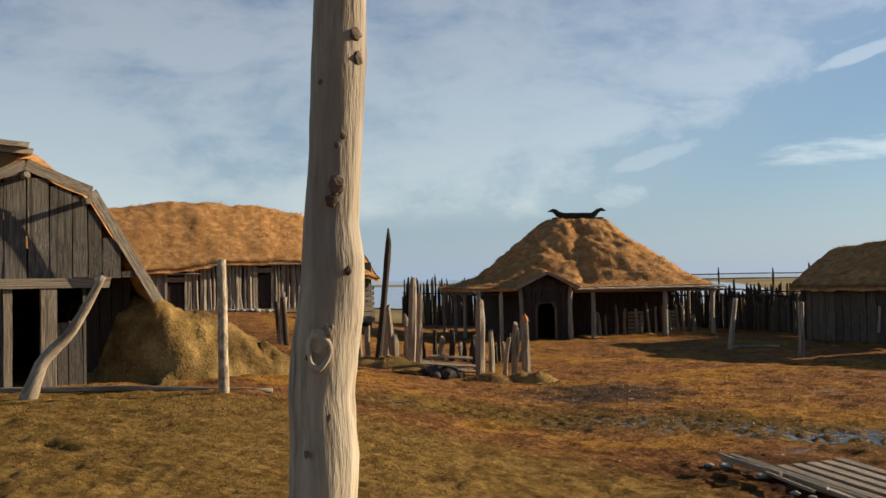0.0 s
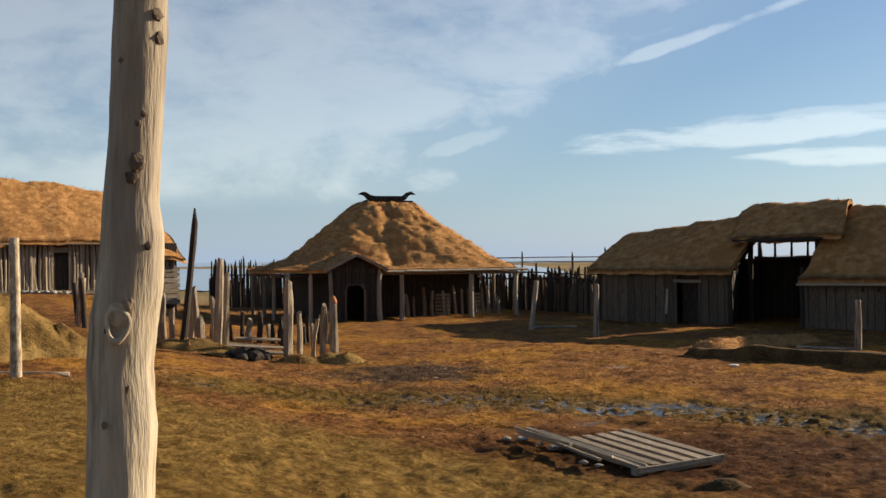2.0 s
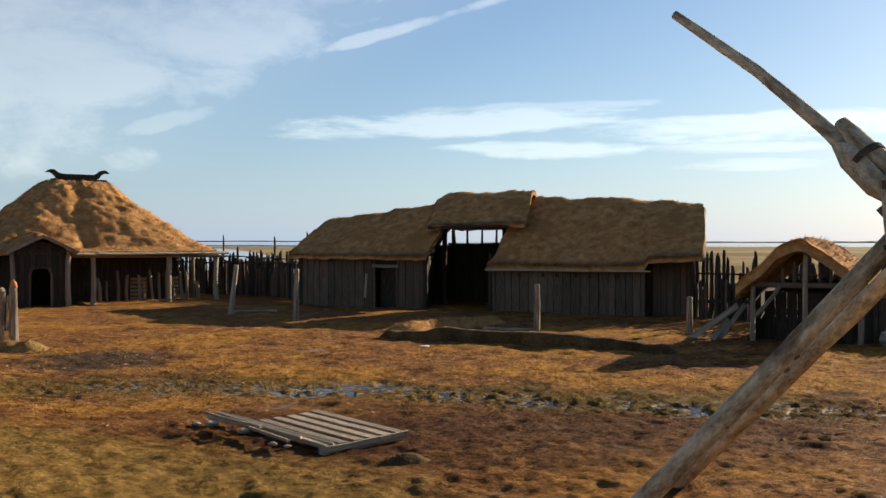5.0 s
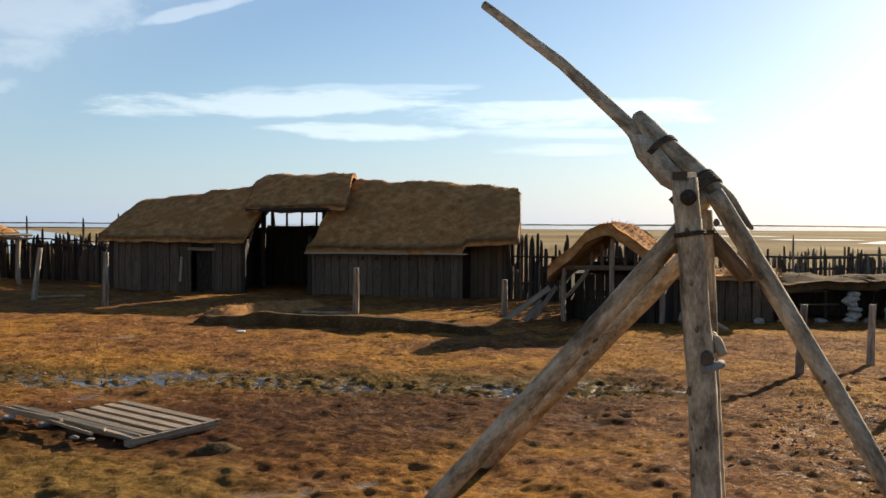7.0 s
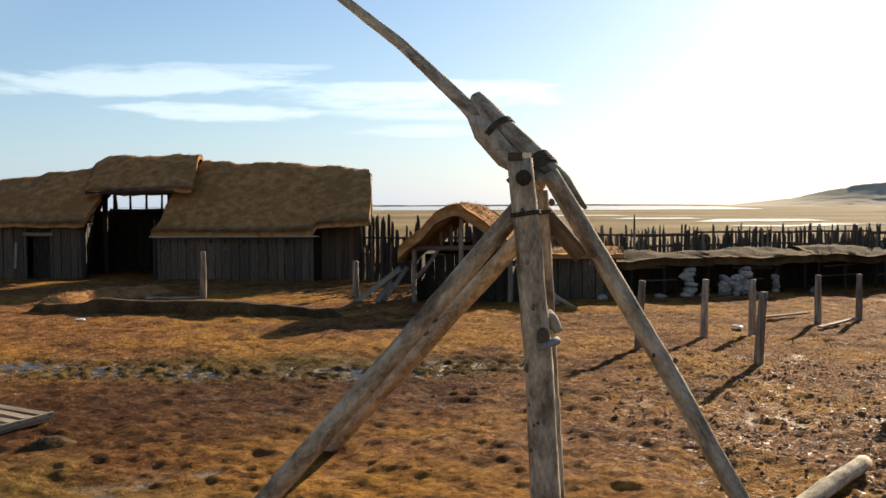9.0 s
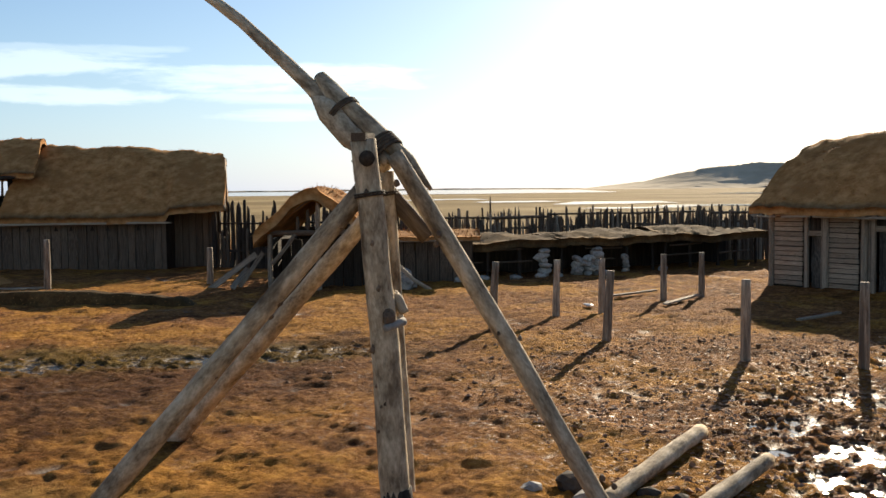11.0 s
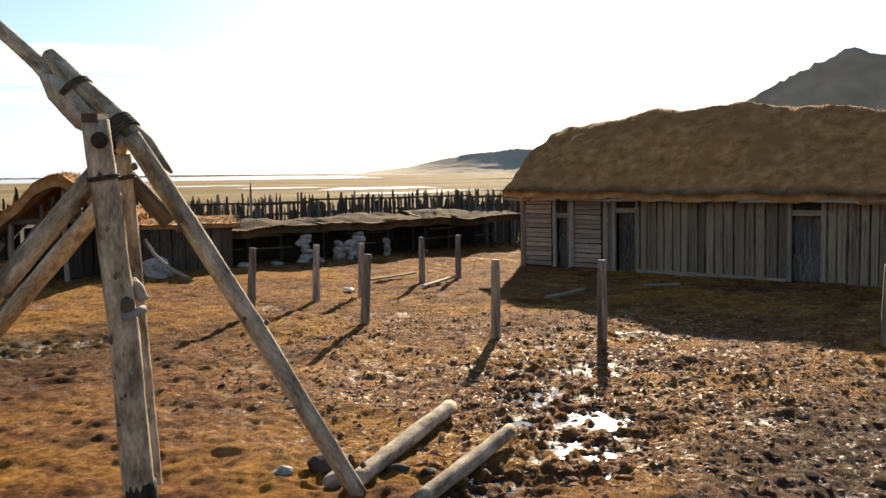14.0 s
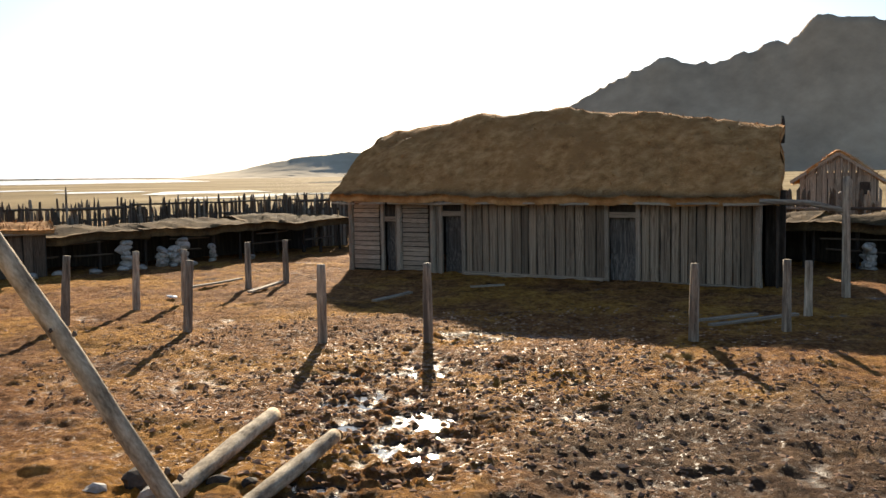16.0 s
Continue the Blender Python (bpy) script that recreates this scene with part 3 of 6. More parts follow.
def along(x, y, z, u):
    """The pose of a house whose front runs along u from (x, y)."""
    return pose(x, y, z, 0, 0, math.degrees(math.atan2(u[1], u[0])))


# ---- ground ----
STREAM = [(-3.5, 18.2), (-1.0, 18.3), (0.4, 18.1), (3.1, 16.6), (5.4, 15.0), (7.2, 13.5), (9.5, 12.5)]
POOLS = [(6.4, 5.1, 0.45), (6.9, 4.1, 0.6), (7.5, 3.6, 0.6), (8.2, 3.9, 0.7), (8.6, 4.7, 0.6), (9.2, 4.2, 0.65), (9.1, 3.7, 0.5), (9.9, 5.2, 0.7), (10.8, 6.0, 0.75), (11.4, 5.2, 0.5), (12.2, 4.2, 0.6), (14.0, 5.7, 0.9), (12.6, 6.4, 0.5), (11.6, 3.4, 0.5), (13.0, 2.2, 0.6), (9.3, 12.3, 0.7)]


def dips(x, y):
    d = np.zeros_like(x)
    p = np.array(STREAM)
    best = np.full_like(x, 99.0)
    for a, b in zip(p[:-1], p[1:]):
        ab = b - a
        t = np.clip(((x - a[0]) * ab[0] + (y - a[1]) * ab[1]) / (ab @ ab), 0, 1)
        best = np.minimum(best, np.hypot(x - a[0] - t * ab[0], y - a[1] - t * ab[1]))
    d = np.maximum(d, 1 - smooth((best - 0.35) / 1.0))
    for px, py, pr in POOLS:
        d = np.maximum(d, 1 - smooth((np.hypot(x - px, y - py) - pr * 0.35) / pr))
    return d


def rise(x, y):
    """The lie of the land: a rise towards the left houses and a knoll under the camera."""
    x, y = np.asarray(x, float), np.asarray(y, float)
    q = -x - 0.28 * (y - 17)
    r = np.hypot(x, y)
    keep = 1 - smooth((r - 55) / 30)
    return (0.60 * smooth((q - 1.0) / 6.5) + 0.65 * smooth((q - 4) / 6) * smooth((y - 29) / 11)) * keep + 0.85 * (1 - smooth((r - 2.5) / 3.2))


def land(x, y):
    x, y = np.asarray(x, float), np.asarray(y, float)
    r = np.hypot(x, y)
    near = (1 - smooth((r - 45) / 30)) * smooth((r - 0.8) / 3.0)
    clod = 0.035 * fbm(x * 1.1, y * 1.1, 0.0, 3) + 0.022 * vnoise(x * 4.5, y * 4.5, 3.0) + 0.021 * vnoise(x * 10.5, y * 10.5, 7.0)
    d = dips(x, y)
    rough = 1 + 0.8 * smooth(1 - np.hypot(x - 9.5, y - 1.5) / 3.0) + 1.2 * smooth(1 - np.hypot(x + 2.2, y - 22.5) / 2.2)
    return rise(x, y) + 0.02 + near * (clod + (rough - 1) * 0.020 * vnoise(x * 15.0, y * 15.0, 9.0)) * (1 - 0.45 * d) - 0.0565 * d + near * d * (0.016 * vnoise(x * 4.0, y * 4.0, 5.0) + 0.046 * vnoise(x * 10.0, y * 10.0, 11.0) + 0.044 * vnoise(x * 18.0, y * 18.0, 12.0))


def zat(x, y):
    return float(rise(x, y)) + 0.0


def build_ground():
    th = np.radians(np.r_[np.linspace(-48, 102, 640), np.linspace(102, 312, 50)[1:-1]])
    r = np.r_[np.linspace(0.0, 5.5, 12)[1:], np.exp(np.linspace(np.log(5.6), np.log(30), 340)), np.exp(np.linspace(np.log(30.6), np.log(4600), 70))]
    R, T = np.meshgrid(r, th, indexing="ij")
    X, Y = R * np.sin(T), R * np.cos(T)
    Z = land(X, Y)
    verts = np.concatenate([[[0, 0, float(land(0.0, 0.0))]], np.stack([X, Y, Z], 2).reshape(-1, 3)])
    n = len(th)
    faces = [(0, 1 + j, 1 + (j + 1) % n) for j in range(n)]
    faces += [tuple(1 + k for k in q[::-1]) for q in grid_faces(len(r), n, True)]
    ob = new("ground", mesh("ground", verts, faces, GROUND, True))
    tagged(ob, "boggy brown and ochre dry grass ground", "ground", kind="structure")
    g = np.stack([X, Y, Z], 2)
    pick = (r > 7.0) & (r < 24)
    sub = g[pick][:, :640]
    bare = lambda x, y: np.where(np.hypot(x + 12, y) < 18, 1.0, 0.4) * np.where(np.hypot((x - 4.6) * 0.13, (y - 12.6) * 0.29) < 1, 0.15, 1.0)
    me = blades_on(sub[:190], 40000, 0.035, 0.006, BLADES, 5, 0.55, "dry_grass", (0.4, -0.6, -0.2), 0.7, bare)
    tagged(new("dry_grass", me), "short dry tan grass and moss tufts on the ground", "grass", kind="stuff")
    me = blades_on(sub[160:], 22000, 0.045, 0.010, BLADES, 6, 0.5, "dry_grass", (0.4, -0.6, -0.2), 0.7, bare)
    tagged(new("dry_grass", me), "short dry tan grass and moss tufts on the ground", "grass", kind="stuff")


build_ground()


def clods(count, spots, size, mat, seed):
    """Small peat clods and tussocks strewn over the bog, each a rough eight-faced lump."""
    rs = np.random.RandomState(seed)
    k = rs.choice(len(spots), count, p=np.array([q[3] for q in spots]) / sum(q[3] for q in spots))
    sp = np.array([q[:3] for q in spots])[k]
    a, rr = rs.uniform(0, 2 * math.pi, count), np.sqrt(rs.rand(count)) * sp[:, 2]
    x, y = sp[:, 0] + rr * np.cos(a), sp[:, 1] + rr * np.sin(a)
    keep = np.hypot(x, y) > 6.4
    x, y = x[keep], y[keep]
    n = len(x)
    z = land(x, y)
    s = size * rs.uniform(0.4, 1.3, (n, 1, 1))
    unit = np.array([(1, 0, 0), (0, 1, 0), (-1, 0, 0), (0, -1, 0), (0, 0, 0.36), (0, 0, -0.6)], float)
    v = unit[None] * s * rs.uniform(0.5, 1.6, (n, 6, 1)) + rs.normal(0, 0.15, (n, 6, 3)) * s
    v += np.stack([x, y, z], 1)[:, None]
    tri = np.array([(0, 1, 4), (1, 2, 4), (2, 3, 4), (3, 0, 4), (1, 0, 5), (2, 1, 5), (3, 2, 5), (0, 3, 5)])
    f = (tri[None] + (np.arange(n) * 6)[:, None, None]).reshape(-1, 3)
    ob = new("peat_clod", mesh("peat_clod", v.reshape(-1, 3), f.tolist(), mat, False))
    tagged(ob, "small dark peat clods strewn over the bog", "peat", kind="stuff")


PEAT = material("peat", [(0.3, (0.122, 0.069, 0.043)), (0.52, (0.306, 0.175, 0.101)), (0.75, (0.525, 0.341, 0.210))], 1.5, 0.95, 0.4, 14, space="World", vary=0.5, island=True, spec=0.1)
clods(7500, [(9.8, 2.4, 3.6, 6), (9.6, 4.8, 2.8, 4), (12.0, 6.5, 4.2, 5), (14.5, 4.0, 3.5, 3), (11, 9.5, 4, 1.2), (-1.8, 22.3, 2.0, 0.4), (2.0, 17.0, 4.0, 0.5)], 0.033, PEAT, 3)


def sheet_mesh(name, pts, z, mat):
    return mesh(name, [(x, y, z) for x, y in pts], [tuple(range(len(pts)))], mat)


def strip(name, pts, half, z, mat, label):
    """A flat sheet of water along a line, sunk in the ground's hollows."""
    p = np.array(pts)
    d = np.gradient(p, axis=0)
    n = np.stack([-d[:, 1], d[:, 0]], 1) / np.linalg.norm(d, axis=1, keepdims=True)
    a, b = p + n * half, p - n * half
    verts = [(*v, z) for v in a] + [(*v, z) for v in b]
    k = len(p)
    faces = [(i, i + 1, k + i + 1, k + i)[::-1] for i in range(k - 1)]
    tagged(new(name, mesh(name, verts, faces, mat)), label, "water", kind="structure")


strip("stream_water", STREAM, 1.0, -0.046, PUDDLE, "shallow standing water among boggy grass")
for k, (px, py, pr) in enumerate(POOLS):
    pts = [(px + pr * 1.0 * math.cos(a), py + pr * 1.0 * math.sin(a)) for a in np.linspace(0, 2 * math.pi, 19)[:-1]]
    tagged(new("puddle_water", sheet_mesh("puddle_water", pts, -0.050 + 0.0007 * k, PUDDLE)), "shallow puddle glinting between muddy clods", "puddle", kind="structure")


def sector(name, y0, y1, r0, r1, z, mat, label, wob=0.08, seed=0, n=40):
    """Far water between two bearings (degrees to the right of +y) and two distances, with a wavering shore."""
    a = np.radians(np.linspace(y0, y1, n))
    near = r0 * (1 + wob * vnoise(a * 60, seed + a * 0, 1.5) + wob * vnoise(a * 25, seed + a * 0, 4.5))
    fade = np.minimum(1, np.minimum(np.arange(n), np.arange(n)[::-1]) / 4.0)
    far_ = near + (r1 - near) * np.maximum(fade, 0.02)
    verts = [(r * math.sin(t), r * math.cos(t), z) for r, t in zip(near, a)] + [(r * math.sin(t), r * math.cos(t), z) for r, t in zip(far_, a)]
    faces = [(i, n + i, n + i + 1, i + 1)[::-1] for i in range(n - 1)]
    tagged(new(name, mesh(name, verts, faces, mat)), label, "water", kind="structure")


sector("lagoon", -30, 8, 88, 360, 0.12, LAGOON, "calm blue lagoon beyond the fence", seed=1)
sector("lagoon", -40, 52, 520, 4400, 0.14, LAGOON, "wide pale lagoon reaching the horizon", seed=2)
for k, (a0, a1, r0, r1) in enumerate([(48.5, 55.5, 150, 178), (44, 49, 180, 196), (54, 60, 128, 140), (40, 45, 230, 250), (57, 66, 330, 380), (50, 56, 118, 124)]):
    sector("marsh_pool", a0, a1, r0, r1, 0.10, LAGOON, "bright marsh pool in the tan plain", 0.04, 5 + k, 24)


# ---- hills ----
def massif(name, prof, dist, depth, mat, label, rows=26, seed=0, rough=0.022):
    """Hills over bearings (degrees right of +y) with a height for each, rising from the plain."""
    b, h = zip(*prof)
    az = np.linspace(b[0], b[-1], 220)
    hh = np.interp(az, b, h)
    a = np.radians(az)[None, :]
    t = np.linspace(0, 1, rows)[:, None]
    crag = fbm(az * 2.6 + seed, az * 0.0, 2.0, 5) + 0.7 * np.abs(vnoise(az * 4.0, az * 0.0, seed))
    wide = np.convolve(np.pad(hh, 15, mode='edge'), np.hanning(31) / np.hanning(31).sum(), 'valid')
    r = dist - depth * (1 - t) + 0 * a
    z = (wide[None, :] * (1 - t**4) + hh[None, :] * t**4) * (t**1.35) + (hh * rough * crag)[None, :] * t**5
    rib = 0.8 * fbm(np.degrees(a) * 1.4 + seed, t * 7.0 + 3, 2.0, 4) + 0.6 * fbm(np.degrees(a) * 0.30 + 1.6 * t + seed, t * 2.6 + np.degrees(a) * 0.08, 5.0, 4)
    z = np.maximum(z + (z * 0.05) * rib * (1 - t), -1) * (t > 0) - 1.0 * (t <= 0)
    r = r * (1 + 0.006 * rib * (1 - t))
    grid = np.stack([r * np.sin(a), r * np.cos(a), z], 2)
    lastr = grid[-1:].copy()
    lastr[..., :2] *= 1.3
    lastr[..., 2] = -2
    grid = np.concatenate([grid, lastr])
    ob = new(name, mesh(name, grid.reshape(-1, 3), [q[::-1] for q in grid_faces(*grid.shape[:2])], mat, True))
    tagged(ob, label, "hill", kind="structure")


massif("mountain", [(66, 0.0), (68.5, 22), (72, 66), (74.5, 88), (77, 110), (78.3, 103), (79.9, 101), (81, 107), (82, 114), (83.6, 118), (84.4, 133), (85, 140), (86.5, 136), (88.2, 134), (92, 138), (97, 125), (104, 110), (112, 70), (120, 20)], 1000, 150, ROCKFACE, "dark craggy mountain ridge over the plain", seed=3)
massif("far_hill", [(47.5, 0), (50, 1), (53.5, 11), (55.5, 22), (57.2, 30), (59.7, 35), (61.5, 32), (64, 34), (68, 36), (73, 30), (78, 0)], 1500, 118, HILLGRASS, "low rounded brown hill on the horizon", seed=8, rough=0.03)
massif("far_shore", [(15, 0), (22, 4), (30, 6), (35, 5), (41, 7), (48, 3), (52, 0)], 4300, 40, HILLGRASS, "thin far shore on the horizon", seed=12, rough=0.1)


# ---- gate house with two turf-roofed wings ----
def gate_house():
    g = root("gate_house", along(5.76, 39.9, 0, (0.707, -0.707)), "long turf-roofed gatehouse with weathered plank walls and an open gateway", "building")
    # left wing
    rl = line((-0.5, 3.38), (2.0, 3.68), (4.6, 4.0), (6.0, 4.08))
    top = gable_top(-0.42, 5.75, -0.35, 5.5, rl, line((0, 1.98), (6, 1.96)), line((0, 1.95), (6, 1.95)), ns=60, seed=1)
    behind = smooth((top[..., 1] - 2.6) / 2.8)
    top[..., 0] = -0.42 + (top[..., 0] + 0.42) * (1 - 0.40 * behind)
    turf_roof(g, top, 0.17, THATCH, STRAW, 9000, 1)
    # right wing, its eave stepping up over the recessed end
    rr = line((8.2, 4.10), (9.2, 4.2), (12.5, 4.04), (15.2, 3.80), (16, 3.76))
    top = gable_top(8.25, 15.85, -0.38, 5.5, rr, line((8, 1.70), (13.95, 1.72), (14.1, 2.0), (16, 2.05)), line((8, 1.95), (16, 1.95)), ns=70, seed=2)
    top[:8, :, 0] += np.linspace(0.75, 0, 8)[:, None] * (1 - np.abs(np.linspace(-1, 1, top.shape[1])))[None, :]
    turf_roof(g, skew_end(top, 0.24), 0.2, THATCH, STRAW, 11000, 2)
    # raised roof over the gateway
    rg = line((4.6, 4.05), (5.0, 4.30), (5.6, 4.38), (8.9, 4.42))
    top = gable_top(4.75, 8.75, 0.35, 4.9, rg, line((4, 2.92), (5, 3.12), (9, 3.16)), line((4, 3.1), (9, 3.15)), e=0.3, ns=44, seed=3)
    top[..., 0] += 0.30 * (2.6 - top[..., 1])
    turf_roof(g, top, 0.18, THATCH, STRAW, 5000, 3)
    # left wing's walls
    # near-black backing walls carry the building's shade in their colour
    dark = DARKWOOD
    for a, b in ((0.0, 3.4), (4.35, 5.55)):
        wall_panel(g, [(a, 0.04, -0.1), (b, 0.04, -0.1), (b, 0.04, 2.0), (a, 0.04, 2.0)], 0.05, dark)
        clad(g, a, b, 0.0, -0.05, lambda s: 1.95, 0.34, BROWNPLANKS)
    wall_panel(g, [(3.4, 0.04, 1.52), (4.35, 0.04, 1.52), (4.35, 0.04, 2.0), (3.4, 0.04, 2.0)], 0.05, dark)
    board(g, (3.3, -0.04, 1.57), (4.45, -0.04, 1.56), 0.12, 0.05, PLANKS, "lintel")
    board(g, (3.38, -0.03, -0.05), (3.38, -0.03, 1.52), 0.09, 0.06, BROWNPLANKS, "door_post")
    board(g, (4.38, -0.03, -0.05), (4.38, -0.03, 1.52), 0.09, 0.06, BROWNPLANKS, "door_post")
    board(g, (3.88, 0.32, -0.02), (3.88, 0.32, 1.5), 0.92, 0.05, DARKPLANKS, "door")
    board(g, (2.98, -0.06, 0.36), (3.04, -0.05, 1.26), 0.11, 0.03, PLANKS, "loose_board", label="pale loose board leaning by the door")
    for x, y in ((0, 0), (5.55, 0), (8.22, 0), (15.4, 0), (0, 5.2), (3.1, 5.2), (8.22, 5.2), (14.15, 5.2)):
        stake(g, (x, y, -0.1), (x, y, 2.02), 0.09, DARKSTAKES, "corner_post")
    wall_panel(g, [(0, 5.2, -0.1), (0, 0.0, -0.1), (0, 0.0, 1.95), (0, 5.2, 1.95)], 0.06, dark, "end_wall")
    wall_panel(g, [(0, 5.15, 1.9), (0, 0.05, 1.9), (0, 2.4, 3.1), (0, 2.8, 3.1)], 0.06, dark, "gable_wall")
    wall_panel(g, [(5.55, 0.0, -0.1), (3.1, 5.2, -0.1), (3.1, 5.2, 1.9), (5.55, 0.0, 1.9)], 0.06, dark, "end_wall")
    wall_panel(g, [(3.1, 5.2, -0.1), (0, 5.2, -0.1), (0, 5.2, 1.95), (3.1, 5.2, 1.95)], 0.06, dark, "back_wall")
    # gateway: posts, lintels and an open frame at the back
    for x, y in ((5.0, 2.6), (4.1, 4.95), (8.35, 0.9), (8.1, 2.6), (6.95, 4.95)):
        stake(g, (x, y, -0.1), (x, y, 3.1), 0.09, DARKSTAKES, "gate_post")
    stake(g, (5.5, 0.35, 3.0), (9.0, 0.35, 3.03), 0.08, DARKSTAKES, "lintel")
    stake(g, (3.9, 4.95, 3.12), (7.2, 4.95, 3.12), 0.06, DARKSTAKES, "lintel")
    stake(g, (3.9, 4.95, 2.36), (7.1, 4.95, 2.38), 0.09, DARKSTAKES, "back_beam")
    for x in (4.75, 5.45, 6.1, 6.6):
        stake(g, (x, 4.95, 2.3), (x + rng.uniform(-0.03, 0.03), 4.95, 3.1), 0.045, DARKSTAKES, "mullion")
    # gateway planks darkened to paint the shaded recess
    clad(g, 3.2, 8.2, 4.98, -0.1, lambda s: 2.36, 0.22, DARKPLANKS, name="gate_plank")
    # added panel that stops light showing between the gate planks
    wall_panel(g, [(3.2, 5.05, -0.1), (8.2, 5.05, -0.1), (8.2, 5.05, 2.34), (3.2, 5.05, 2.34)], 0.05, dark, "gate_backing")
    # added pale boards imitate bright sky seen through gaps in the wing's end
    for k, z in enumerate((1.85, 2.1, 2.35, 2.6)):
        board(g, (5.6 - 0.15 * k, 0.35 + 0.4 * k, z), (5.0 - 0.15 * k, 1.6 + 0.4 * k, z + 0.12), 0.15, 0.03, PALEPLANKS, "slat", (-1, -0.3, 0))
    # right wing's walls
    wall_panel(g, [(8.2, 0.04, -0.1), (13.85, 0.04, -0.1), (13.85, 0.04, 1.85), (8.2, 0.04, 1.85)], 0.05, dark)
    clad(g, 8.2, 13.85, 0.0, -0.05, lambda s: 1.74, 0.30, BROWNPLANKS)
    stake(g, (8.2, -0.38, 1.50), (13.95, -0.38, 1.52), 0.035, PALESTAKES, "eave_pole", "pale pole along the eave")
    # solid dark triangles painted in place of the shaded vent openings
    for x in (9.35, 10.25, 10.75, 11.45, 11.95, 12.95):
        tri = [(x - 0.07, -0.026, 1.27), (x + 0.07, -0.026, 1.27), (x, -0.026, 1.42), (x - 0.07, -0.05, 1.27), (x + 0.07, -0.05, 1.27), (x, -0.05, 1.42)]
        part("vent_cover", mesh("vent_cover", tri, [(2, 1, 0), (3, 4, 5), (0, 1, 4, 3), (1, 2, 5, 4), (2, 0, 3, 5)], DARKWOOD), g)
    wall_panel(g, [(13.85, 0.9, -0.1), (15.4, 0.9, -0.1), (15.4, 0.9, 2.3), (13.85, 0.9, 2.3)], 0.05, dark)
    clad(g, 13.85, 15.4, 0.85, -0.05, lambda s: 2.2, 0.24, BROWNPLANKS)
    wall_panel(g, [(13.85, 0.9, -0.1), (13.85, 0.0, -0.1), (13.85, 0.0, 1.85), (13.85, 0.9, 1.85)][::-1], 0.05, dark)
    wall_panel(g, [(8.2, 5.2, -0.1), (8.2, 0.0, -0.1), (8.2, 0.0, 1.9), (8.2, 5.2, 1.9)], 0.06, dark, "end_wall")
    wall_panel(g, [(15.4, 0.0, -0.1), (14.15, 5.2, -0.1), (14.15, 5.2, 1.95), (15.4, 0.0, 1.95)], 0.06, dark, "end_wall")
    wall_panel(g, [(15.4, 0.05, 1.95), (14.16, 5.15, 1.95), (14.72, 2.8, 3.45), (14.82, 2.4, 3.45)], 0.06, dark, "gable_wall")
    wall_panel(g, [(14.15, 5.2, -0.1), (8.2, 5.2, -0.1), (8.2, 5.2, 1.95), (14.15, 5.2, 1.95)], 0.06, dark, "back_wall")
    board(g, (15.84, -0.3, 1.92), (15.14, 2.55, 3.62), 0.12, 0.04, PLANKS, "barge_board", (1, 0, 0), "pale weathered barge board")
    board(g, (14.46, 5.4, 1.85), (15.12, 2.65, 3.60), 0.12, 0.04, PLANKS, "barge_board", (1, 0, 0))
    return g


gate_house()


